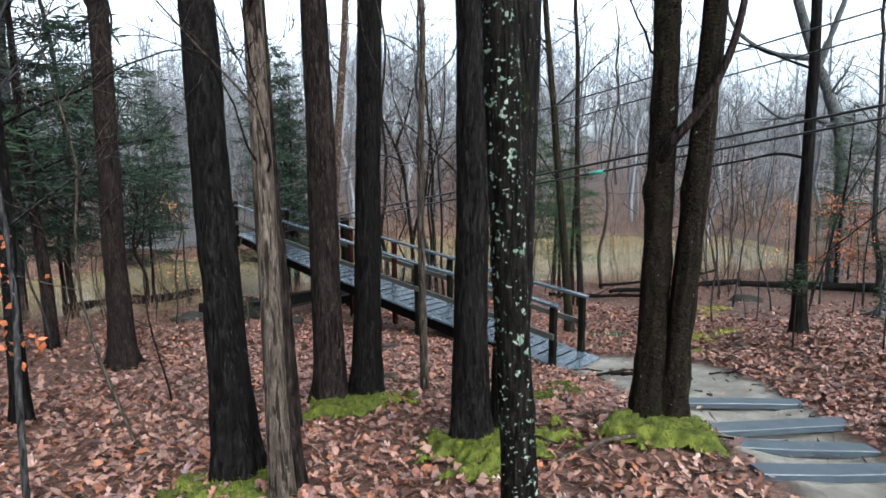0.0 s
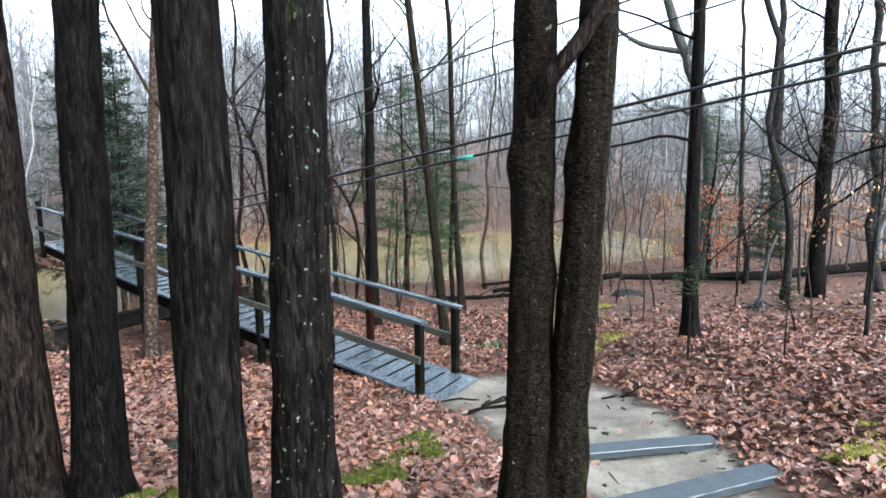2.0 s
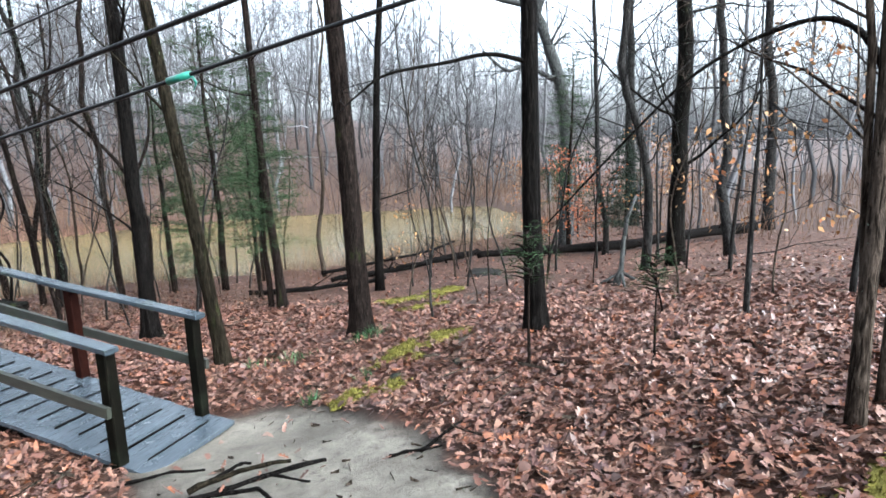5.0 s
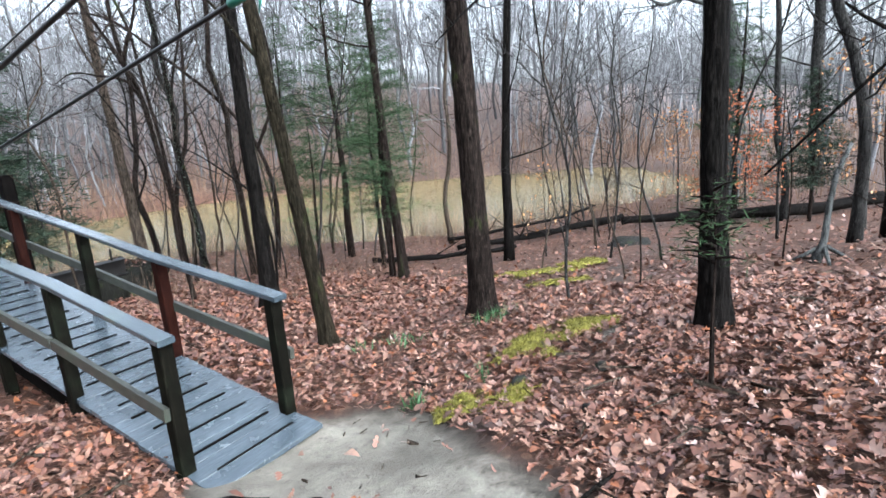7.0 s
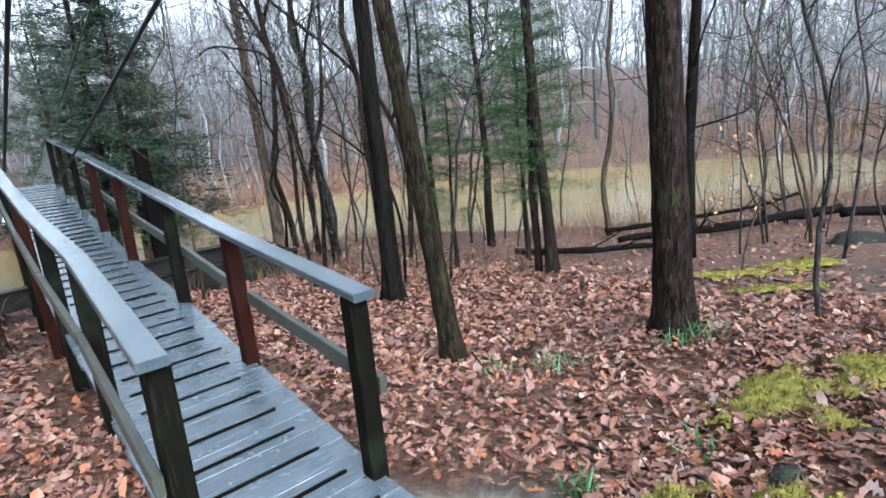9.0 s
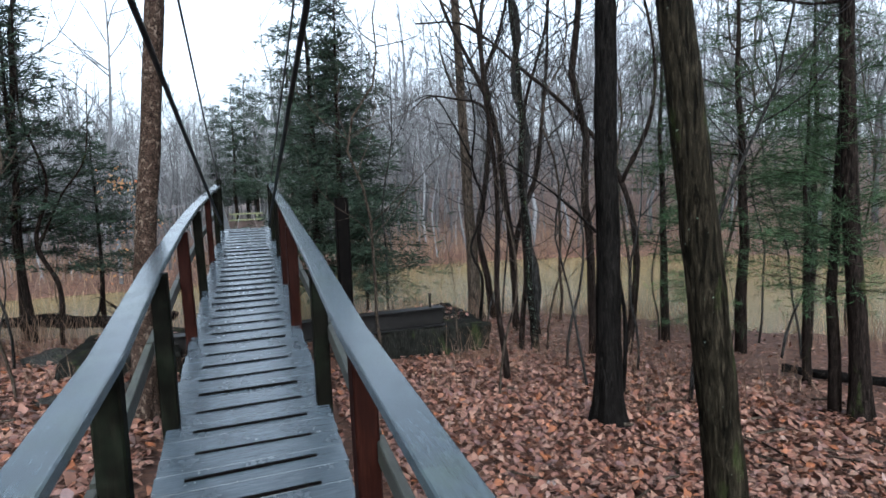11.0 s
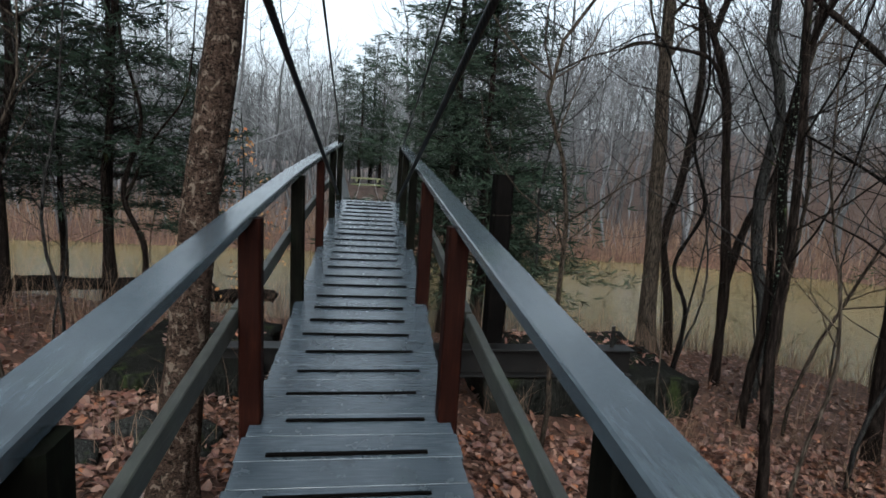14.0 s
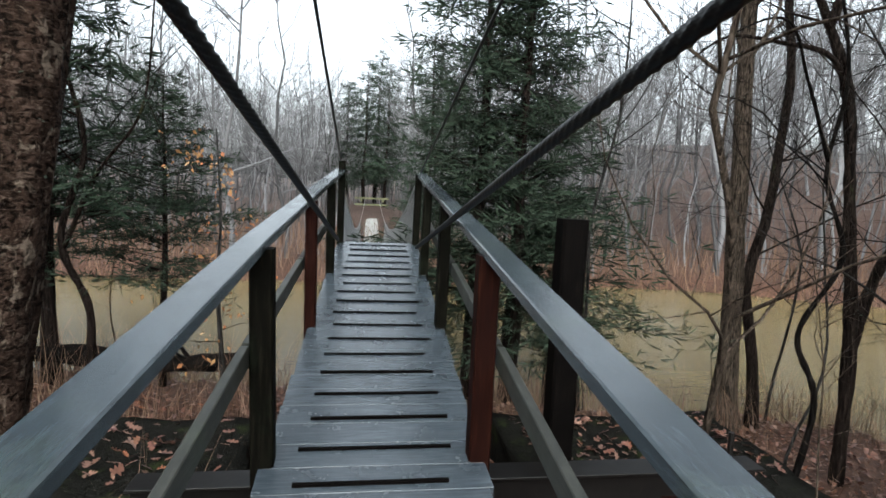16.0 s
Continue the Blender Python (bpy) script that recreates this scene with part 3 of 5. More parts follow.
def near_trunk(h, r, lean, seed, bend=0.02, flare=0.5, furrow=0.13, n=44, top=0.35, rise=0.25, knots=()):
    """Trunk with flared foot and furrowed bark, fine below and coarser above."""
    rg = np.random.default_rng(seed)
    z = np.concatenate([np.arange(-rise, 4.2, 0.045), np.linspace(4.4, h, 24)])
    base = trunk_line(h, lean, bend, rg, 200)
    pts = np.stack([np.interp(np.maximum(z, 0), base[:, 2], base[:, 0]), np.interp(np.maximum(z, 0), base[:, 2], base[:, 1]), z], -1)
    rad = r * (1 - (1 - top) * np.clip(z, 0, h) / h) * (1 + flare * (0.55 * np.exp(-np.maximum(z + 0.05, 0) / 0.14) + 0.75 * np.exp(-np.maximum(z, 0) / 0.42)))
    th = np.arange(n) / n
    U, V = th[None, :] * np.ones((len(z), 1)), z[:, None] * np.ones((1, n))
    ridged = 1 - np.abs(2 * vnoise(U * 14, V * 3.2 + 20, seed, 14, 97) - 1)
    lump = vnoise(U * 4, V * 1.1 + 9, seed + 1, 4, 97) - 0.5
    roots = np.cos(2 * np.pi * U * 5 + seed) * np.exp(-np.maximum(V, 0) / 0.18) * 0.16
    w = 1 + furrow * (ridged - 0.5) + 0.10 * lump + roots + furrow * 0.5 * (vnoise(U * 28, V * 9 + 5, seed + 2, 28, 211) - 0.5)
    for kz, ka, kh in knots:
        w = w + kh * np.exp(-((V - kz) / 0.09) ** 2 - (((U - ka + 0.5) % 1 - 0.5) / 0.10) ** 2)
    sh = Shape()
    sh.tube(pts, rad, n, True, w)
    return sh, base


def tree(x, y, r, lean=(0, 0), h=13.0, seed=1, bark=None, label="bare dark-barked tree among fallen leaves", first=3.6, limbs=9, fine=True, bend=0.02, name="tree", flare=0.5, reach=2.6, stout=0.28):
    z = gz(x, y)
    t = thing(name, x, y, z, label, "tree")
    rg = np.random.default_rng(seed)
    if fine:
        sh, line = near_trunk(h, r, lean, seed, bend, flare)
    else:
        line = trunk_line(h, lean, bend, rg, 26)
        line[0][2] = -0.2
        sh = Shape()
        sh.tube(line, r * (1 - 0.7 * np.linspace(0, 1, 26)) * (1 + 0.35 * np.exp(-np.linspace(0, h, 26) / 0.25)), 10, True)
    part("trunk", sh, bark or BARK_DARK, t, soft=True)
    if limbs:
        sh = Shape()
        for j in range(limbs):
            f = rg.uniform(first / h, 0.96)
            p = np.array([np.interp(f * h, line[:, 2], line[:, i]) for i in range(3)])
            a = rg.uniform(0, 6.283)
            limb(sh, p, (math.cos(a), math.sin(a), rg.uniform(0.3, 1.1)), reach * rg.uniform(0.6, 1.2) * (1.15 - 0.5 * f), max(0.008, r * (stout if fine else 0.2) * (1.1 - 0.7 * f)), 2, rg, 5)
        tagged(part("crown", sh, bark or BARK_DARK, t, soft=True), kind="stuff")
    return t


# big trunks beside the trail
tree(1.78, 1.23, 0.073, (-0.043, 0.038), 11, 11, BARK_SPOTTED, "slim dark tree trunk spotted with pale green lichen", 4.5, 6, flare=0.25, bend=0.006)
tree(3.35, 2.48, 0.132, (0.01, -0.02), 13, 12, BARK_FEW, "dark furrowed tree trunk with mossy foot", 4.6, 8, bend=0.01)
tree(2.93, 2.52, 0.118, (0.012, 0.01), 14, 13, BARK_DARK, "black wet tree trunk with moss round its foot", 4.8, 8, bend=0.01)
tree(3.22, 4.08, 0.125, (0.05, 0.02), 14, 14, BARK_DARK, "dark furrowed oak trunk with moss at its foot", 4.4, 8, bend=0.01)
tree(2.95, 4.28, 0.135, (0.01, 0.03), 14, 15, BARK_BROWN, "brown tree trunk growing close beside another", 4.2, 8, bend=0.01)
tree(1.52, 3.27, 0.122, (0.04, 0.13), 12, 16, BARK_DARK, "leaning black tree trunk with peeling foot", 4.4, 7, bend=0.01)
tree(1.57, 2.82, 0.062, (0.015, 0.045), 11, 17, BARK_TAN, "slim tan-barked tree with a knot", 1.0, 16, flare=0.3, bend=0.01, reach=1.1, stout=0.12)
tree(1.69, 2.86, 0.052, (-0.03, 0.02), 7, 18, BARK_BROWN, "thin brown tree stem leaning on another", 0.9, 12, flare=0.3, reach=1.1, stout=0.13)
tree(2.35, 3.95, 0.045, (-0.02, 0.02), 8, 35, BARK_BROWN, "thin brown tree stem beside a mossy trunk", 3.0, 6, flare=0.3)
tree(0.82, 5.88, 0.065, (0.03, -0.01), 9, 19, BARK_DARK, "slender black tree with bare side branches", 2.4, 26, reach=2.8, stout=0.24)
tree(2.66, 9.45, 0.17, (0.02, -0.01), 15, 20, BARK_BROWN, "brown tree trunk on the leafy slope", 4.5, 8)
tree(3.84, 3.92, 0.038, (-0.003, 0.003), 8, 21, BARK_TAN, "thin tan sapling with bare twigs", 2.2, 8, flare=0.25)
tree(10.96, 4.47, 0.135, (-0.02, 0.02), 14, 22, BARK_BROWN, "tall brown tree with green shoots at its foot", 4.0, 9)
slim = tree(10.06, 1.87, 0.095, (0.0, 0.03), 12, 23, BARK_DARK, "slim dark tree standing in fallen leaves", 3.4, 9)
sh = Shape()
line = smooth_line([(10.06, 1.93, 1.82), (9.85, 2.3, 1.90), (9.6, 2.65, 1.82), (9.2, 3.08, 1.70), (8.98, 3.27, 1.52), (8.8, 3.45, 1.30)]) - np.array(slim.location)
sh.tube(line, np.linspace(0.026, 0.005, len(line)), 7)
rg = np.random.default_rng(231)
for i in (14, 20, 26, 31, 36):
    limb(sh, line[i], line[i + 1] - line[i] + rg.normal(0, 0.06, 3), 0.5, 0.006, 1, rg, 4, 3)
part("branch", sh, BARK_DARK, slim, soft=True)
tree(9.60, 5.67, 0.080, (-0.077, 0.064), 11, 24, BARK_MOSSY, "leaning moss-green tree trunk beside the footbridge", 3.0, 9, bend=0.015)
tree(11.02, 8.45, 0.118, (0.0, 0.0), 14, 25, BARK_DARK, "black upright tree trunk on the river bank", 4.2, 9)
tree(13.5, 7.67, 0.082, (-0.03, 0.035), 12, 26, BARK_BROWN, "brown tree trunk near fallen logs", 3.0, 9)
tree(6.79, 9.86, 0.10, (0.10, 0.0), 12, 27, BARK_FLAKE, "leaning tree with flaking brown bark beside the bridge", 4.6, 8)
tree(12.55, 15.05, 0.125, (-0.03, 0.02), 12, 28, BARK_TAN, "grey tree trunk at the water's edge", 4.0, 9)

for x, y, r, ln, h, sd in ((7.44, -0.21, 0.042, (0.007, 0.037), 8, 36), (7.56, -0.27, 0.022, (0.03, 0.07), 6.5, 37), (7.68, -0.38, 0.028, (0.03, 0.02), 7, 38)):
    tree(x, y, r, ln, h, sd, BARK_TAN, "thin brown stem of a tree clump in the leaves", 0.8, 12, False, 0.07, reach=1.6)

# two stems from one foot
twin = thing("twin_stemmed_tree", 4.06, 1.58, gz(4.06, 1.58), "twin-stemmed brown tree rising from one mossy foot", "tree")
for i, (dx, dy, ln, r, sd) in enumerate(((-0.05, 0.09, (0.041, 0.024), 0.102, 31), (0.019, -0.049, (0.026, -0.041), 0.086, 33))):
    sh, line = near_trunk(13, r, ln, sd, 0.012, 0.45, 0.2, knots=((2.0, 0.75, 0.35), (1.75, 0.05, 0.3), (1.25, 0.5, 0.15), (0.35, 0.6, 0.2), (2.35, 0.3, 0.2)))
    t = part("trunk", sh, BARK_RINGED, twin, soft=True)
    t.location = (dx, dy, 0)
    sh = Shape()
    rg = np.random.default_rng(sd)
    if i == 0:
        pts = smooth_line([(0.05, 0.02, 1.95), (-0.03, -0.09, 2.10), (-0.01, -0.22, 2.26), (0.04, -0.34, 2.50), (0.10, -0.43, 2.85), (0.16, -0.48, 3.5), (0.22, -0.5, 4.6)])
        sh.tube(pts, np.linspace(0.044, 0.014, len(pts)), 10)
    for j in range(7):
        f = rg.uniform(0.36, 0.95)
        p = np.array([np.interp(f * 13, line[:, 2], line[:, q]) for q in range(3)])
        a = rg.uniform(0, 6.283)
        limb(sh, p, (math.cos(a), math.sin(a), rg.uniform(0.4, 1.1)), 2.2, 0.035, 2, rg)
    tagged(part("crown", sh, BARK_BROWN, twin, soft=True), kind="stuff").location = (dx, dy, 0)

# thinner trees of the near bank
for x, y, r, ln, h, sd, bark in ((15.6, 6.55, 0.10, (0.01, -0.03), 12, 41, BARK_DARK), (21.5, 2.05, 0.085, (0.0, 0.05), 13, 42, BARK_GREY), (28.5, 1.5, 0.22, (0.0, 0.05), 14, 43, BARK_GREY),
                                 (16.0, 0.3, 0.165, (0.0, 0.03), 15, 44, BARK_FEW), (15.0, 0.85, 0.08, (-0.01, 0.10), 13, 45, BARK_GREY), (12.5, -1.9, 0.15, (0.01, 0.02), 14, 46, BARK_BROWN),
                                 (28.0, -3.3, 0.2, (0.01, 0.06), 15, 47, BARK_GREY), (12.2, 11.9, 0.058, (-0.03, 0.03), 10, 48, BARK_SPOTTED), (12.05, 12.1, 0.045, (0.05, -0.02), 7, 56, BARK_BROWN), (12.92, 15.0, 0.075, (0.0, 0.02), 11, 57, BARK_BROWN), (12.9, 11.3, 0.07, (0.0, 0.0), 12, 49, BARK_BROWN),
                                 (10.9, 10.35, 0.038, (-0.09, 0.05), 8, 50, BARK_BROWN), (3.3, 14.8, 0.075, (0.0, 0.0), 11, 51, BARK_BROWN), (4.4, 15.5, 0.06, (0.02, 0.01), 10, 52, BARK_BROWN),
                                 (2.3, 15.5, 0.2, (0.05, 0.03), 14, 53, BARK_GREY), (12.7, 12.8, 0.08, (-0.02, 0.01), 11, 54, BARK_GREY), (17.2, 9.0, 0.06, (0.0, 0.0), 9, 55, BARK_TAN)):
    tree(x, y, r, ln, h, sd, bark, "bare tree on the wooded river bank", 1.6, 15, False, 0.17 if r < 0.1 else 0.06, reach=3.2)


def sapling_meshes(seed, h, r):
    rg = np.random.default_rng(seed)
    line = trunk_line(h, (rg.uniform(-0.1, 0.1), rg.uniform(-0.1, 0.1)), 0.05 * h, rg, 14)
    line[0][2] = -0.12
    stem = Shape()
    stem.tube(line, r * (1 - 0.75 * np.linspace(0, 1, 14)), 6)
    tw = Shape()
    for j in range(11):
        f = rg.uniform(0.22, 0.98)
        p = np.array([np.interp(f * h, line[:, 2], line[:, i]) for i in range(3)])
        a = rg.uniform(0, 6.283)
        limb(tw, p, (math.cos(a), math.sin(a), rg.uniform(0.3, 1.2)), 0.32 * h * (1.15 - 0.7 * f), r * 0.4, 1, rg, 5, 3)
    return stem, tw


SAPLINGS = []
for sd, h, r, bark in ((61, 3.2, 0.015, BARK_TAN), (62, 4.4, 0.02, BARK_GREY), (63, 2.4, 0.012, BARK_BROWN), (64, 5.6, 0.027, BARK_GREY), (65, 6.5, 0.03, BARK_TAN)):
    stem, tw = sapling_meshes(sd, h, r)
    SAPLINGS.append((stem.mesh("stem", bark, True), tw.mesh("crown", bark, True)))


def sapling(x, y, kind, scale, turn):
    t = thing("sapling", x, y, gz(x, y), "thin bare sapling with fine twigs", "sapling", "saplings of the undergrowth")
    t.matrix_basis = pose(x, y, gz(x, y), random.uniform(-5, 5), random.uniform(-5, 5), turn) @ Matrix.Scale(scale, 4)
    for nm, me in zip(("stem", "crown"), SAPLINGS[kind]):
        tagged(part(nm, me, None, t), kind="stuff" if nm == "crown" else "")


for x, y, kd in ((11.4, 3.58, 1), (14.2, 5.2, 0), (12.2, 3.0, 2), (13.3, 1.6, 2), (12.1, 0.4, 0), (11.6, 9.6, 1), (12.4, 8.8, 3), (10.4, 9.6, 0), (1.3, 4.4, 0), (0.5, 3.7, 1), (2.0, 5.6, 2), (13.0, 3.4, 0), (14.6, 3.3, 1), (15.4, 4.4, 3), (12.7, 5.6, 1), (16.6, 2.9, 3), (14.3, 0.2, 1), (17.0, 5.2, 4), (13.7, 2.4, 2), (10.9, 0.6, 2), (11.7, -0.6, 0)):
    sapling(x, y, kd, random.uniform(0.9, 1.1), random.uniform(0, 360))
count = 0
while count < 72:
    x, y = random.uniform(-3, 26), random.uniform(5, 17.5)
    d = float(near_shore(x)) - y
    if 0.3 < d < 6.5 and not (6.6 < x < 9.2) and not (8.5 < x < 12 and 11.8 < y < 14.5):
        sapling(x, y, random.choice((0, 1, 1, 2, 3, 4) if x > 8.5 else (0, 1, 2)), random.uniform(0.7, 1.2), random.uniform(0, 360))
        count += 1


# ---- woods across the river ----
def wood_tree(seed, h, r, forks):
    """A bare tree seen from far: stem, ascending limbs and flat fine twigs."""
    rg = np.random.default_rng(seed)
    sh = Shape()
    line = trunk_line(h, (rg.uniform(-0.1, 0.1), rg.uniform(-0.1, 0.1)), 0.26, rg, 9)
    line[0][2] = -0.6
    sh.tube(line, 0.8 * r * (1 - 0.8 * np.linspace(0, 1, 9)), 4, False)
    for j in range(forks):
        f = rg.uniform(0.22, 0.98)
        p = np.array([np.interp(f * h, line[:, 2], line[:, i]) for i in range(3)])
        a = rg.uniform(0, 6.283)
        d, ln = np.array((math.cos(a), math.sin(a), rg.uniform(0.3, 1.4))), 0.34 * h * (1.2 - 0.7 * f)
        pts = [p]
        for i in range(3):
            d = d / np.linalg.norm(d) + rg.normal(0, 0.22, 3) + np.array([0, 0, 0.10])
            pts.append(pts[-1] + d / np.linalg.norm(d) * ln / 3)
        r1 = max(0.02, r * 0.32 * (1.1 - 0.7 * f))
        sh.tube(pts, r1 * np.linspace(1, 0.25, 4), 3, False)
        for i in range(12):
            q = pts[1 + i % 3] + (pts[i % 3] - pts[1 + i % 3]) * rg.random()
            e = d / np.linalg.norm(d) * 0.7 + rg.normal(0, 0.6, 3) + np.array([0, 0, 0.25])
            w = np.cross(e, rg.normal(0, 1, 3))
            w *= 0.011 / (np.linalg.norm(w) + 1e-9)
            tip = q + e * ln * rg.uniform(0.2, 0.5)
            sh.add([q - w, q + w, tip + 0.4 * w, tip - 0.4 * w], [(0, 1, 2, 3)])
    v = np.concatenate(sh.v)
    f = np.array([q for q in sh.f if len(q) == 4])
    return v, f


VARIANTS = [wood_tree(100 + i, h, r, k) for i, (h, r, k) in enumerate(((13, 0.13, 15), (15, 0.17, 16), (11, 0.09, 14), (16, 0.2, 16), (9, 0.07, 13), (14, 0.12, 15), (12, 0.1, 14)))]


def woods(name, places, label, material):
    vs, fs, n = [], [], 0
    for x, y, s, a, kd in places:
        v, f = VARIANTS[kd]
        c, sn = math.cos(a), math.sin(a)
        vs.append(np.stack([x + s * (v[:, 0] * c - v[:, 1] * sn), y + s * (v[:, 0] * sn + v[:, 1] * c), gz(x, y) + s * v[:, 2]], -1))
        fs.append(f + n)
        n += len(v)
    me = fast_mesh(name, np.concatenate(vs), np.concatenate(fs), material, True)
    return tagged(new(name, me), label, "trees", kind="stuff")


places = []
while len(places) < 800:
    x = rng.uniform(-48, 92)
    d = rng.uniform(0.0, 1.0) ** 1.4 * 78 + 0.8
    y = float(far_shore(x)) + d
    if abs(x - 8.5) < 1.8 and y < 54:
        continue
    places.append((x, y, rng.uniform(0.6, 0.95) * (0.8 if x < 10 else 1.0), rng.uniform(0, 6.28), int(rng.integers(0, 7))))
while len(places) < 980:
    x = rng.uniform(-12, 24)
    y = float(far_shore(x)) + rng.uniform(6, 45)
    if abs(x - 8.5) > 1.8 or y > 54:
        places.append((x, y, rng.uniform(0.5, 0.8), rng.uniform(0, 6.28), int(rng.integers(0, 7))))
while len(places) < 1180:
    x = rng.uniform(11, 46)
    y = float(far_shore(x)) + rng.uniform(3, 50)
    places.append((x, y, rng.uniform(0.5, 0.9), rng.uniform(0, 6.28), int(rng.integers(0, 7))))
woods("far_woods", places, "grey leafless woods on the far hillside, bark paled for haze", HAZY_FAR_BARK)
places = []
while len(places) < 190:
    x, y = (rng.uniform(-40, 60), rng.uniform(-45, 7)) if len(places) < 45 else (rng.uniform(25, 72), rng.uniform(-22, 14))
    if (y > near_shore(x) - 1.0 and x < 30) or (-6 < x < 17 and -6 < y < 17) or (x > 16 and -2 < y < 8 and x < 24):
        continue
    places.append((x, y, rng.uniform(0.45, 0.85), rng.uniform(0, 6.28), int(rng.integers(0, 7))))
woods("near_woods", places, "bare woods round the trail", HAZY_FAR_BARK)


# ---- evergreens ----
def evergreen(seed, h, width, material, base=0.12, tiers=120, sprays=46, size=0.20, leaf=0.058):
    rg = np.random.default_rng(seed)
    trunk, twig = Shape(), Shape()
    line = trunk_line(h, (rg.uniform(-0.02, 0.02), rg.uniform(-0.02, 0.02)), 0.04, rg, 16)
    line[0][2] = -0.3
    trunk.tube(line, 0.014 * h * (1 - 0.9 * np.linspace(0, 1, 16)), 9)
    vs, n = [], 0
    for j in range(tiers):
        f = base + (0.99 - base) * (j + rg.random()) / tiers
        p = np.array([np.interp(f * h, line[:, 2], line[:, i]) for i in range(3)])
        a = rg.uniform(0, 6.283)
        ln = width * (1.0 - f) ** 0.75 * rg.uniform(0.35, 1.2) + 0.15
        d = np.array([math.cos(a), math.sin(a), rg.uniform(-0.05, 0.5)])
        q = p + d * ln
        q[2] -= 0.10 * ln * ln
        mid = (p + q) / 2 + np.array([0, 0, 0.06 * ln])
        twig.tube([p, mid, q], [0.012, 0.008, 0.003], 3, False)
        m = max(6, int(sprays * ln / width * 1.3))
        t = rg.uniform(0.22, 1.05, m)
        c = np.where(t[:, None] < 0.5, p + (mid - p) * 2 * t[:, None], mid + (q - mid) * (2 * t[:, None] - 1)) + rg.normal(0, 0.07 + 0.07 * ln, (m, 3)) * np.array([1, 1, 0.28])
        for _ in range(3):
            u = rg.normal(0, 0.75, (m, 3)) * np.array([1, 1, 0.6]) + d * 0.8 - np.array([0, 0, 0.15])
            u /= np.linalg.norm(u, axis=1)[:, None]
            w = np.cross(u, rg.normal(0, 1, (m, 3)))
            w /= np.linalg.norm(w, axis=1)[:, None]
            s = size * rg.uniform(0.6, 1.4, (m, 1))
            vs.append(np.stack([c, c + u * s * 0.55 + w * s * leaf, c + u * s, c + u * s * 0.5 - w * s * leaf], 1).reshape(-1, 3))
    v = np.concatenate(vs)
    return trunk.mesh("trunk", BARK_BROWN, True), twig.mesh("limb", BARK_BROWN, True), fast_mesh("crown", v, np.arange(len(v)).reshape(-1, 4), material)


CEDARS = [evergreen(201, 8.0, 2.3, NEEDLES), evergreen(202, 6.5, 2.2, NEEDLES, 0.22), evergreen(203, 9.0, 2.0, NEEDLES, 0.15), evergreen(206, 6.6, 2.4, NEEDLES, 0.30, 110, 50, 0.20, 0.06)]
PINES = [evergreen(204, 7.5, 1.7, PINE, 0.26, 80, 62, 0.16, 0.035)]


def plant(x, y, kinds, k, s, turn, label):
    z = gz(x, y)
    t = thing("evergreen_tree", x, y, z, label, "tree", "evergreens by the river")
    t.matrix_basis = pose(x, y, z, 0, 0, turn) @ Matrix.Scale(s, 4)
    for nm, me in zip(("trunk", "limb", "crown"), kinds[k]):
        tagged(part(nm, me, None, t), kind="" if nm == "trunk" else "stuff")


for x, y, k, s in ((9.95, 16.2, 0, 0.9), (9.45, 16.7, 2, 0.95), (10.1, 16.9, 1, 1.05), (10.35, 15.8, 1, 0.42), (10.4, 29.8, 2, 0.95), (11.6, 31.0, 0, 0.9), (8.4, 53.5, 0, 1.4), (10.0, 52.6, 2, 1.2),
                   (7.0, 55.5, 1, 1.5), (9.4, 57.5, 0, 1.6), (4.25, 15.6, 3, 0.92), (2.5, 15.5, 3, 0.72), (1.0, 15.8, 3, 0.85), (3.4, 16.2, 3, 0.68), (-0.8, 15.4, 3, 0.85), (5.4, 15.9, 3, 0.58),
                   (2.2, 11.6, 3, 1.25), (-0.6, 12.6, 2, 0.9), (21.5, 1.5, 1, 0.55)):
    plant(x, y, CEDARS, k, s, x * 77 % 360, "dark green cedar with drooping sprays by the water")
SEEDLINGS = [evergreen(205, 1.2, 0.17, PINE, 0.62, 22, 7, 0.06, 0.05)]
for x, y, k, s in ((8.95, 1.72, 0, 1.0), (8.87, 0.71, 0, 0.75)):
    plant(x, y, SEEDLINGS, k, s, x * 50 % 360, "small grey-green cedar seedling among fallen leaves")
for x, y, k, s in ((13.45, 7.9, 0, 0.64), (13.0, 9.3, 0, 0.42), (14.4, 8.9, 0, 0.55), (15.2, 10.6, 0, 0.9), (16.4, 10.4, 0, 0.8), (22.0, 3.2, 0, 0.8), (14.6, 11.6, 0, 0.75), (-0.4, 8.6, 0, 1.3)):
    plant(x, y, PINES, k, s, x * 77 % 360, "green pine with thin open crown by the river")

# ---- fallen leaves ----
def scatter(n, x0, x1, y0, y1):
    x, y = rng.uniform(x0, x1, n), rng.uniform(y0, y1, n)
    m = path_mask(x, y)
    keep = (y < near_shore(x) - 0.4) & (rng.random(n) > np.clip((m - 0.22) * 4.0, 0, 0.992))
    for mx, my, r in ((10.3, 2.98, 0.26), (9.75, 3.32, 0.22), (8.72, 3.1, 0.2), (14.0, 5.2, 0.42), (13.0, 4.4, 0.24), (14.9, 4.6, 0.3), (3.8, 1.36, 0.26), (3.1, 2.34, 0.24), (4.85, 2.95, 0.2)):
        keep &= (np.hypot(x - mx, y - my) > r * 0.85) | (rng.random(n) < 0.22)
    # leaves thinned out below the deck to deepen the shade there
    keep &= ~((x > 7.25) & (x < 8.3) & (y > 4.7)) | (rng.random(n) < 0.45)
    return x[keep], y[keep]


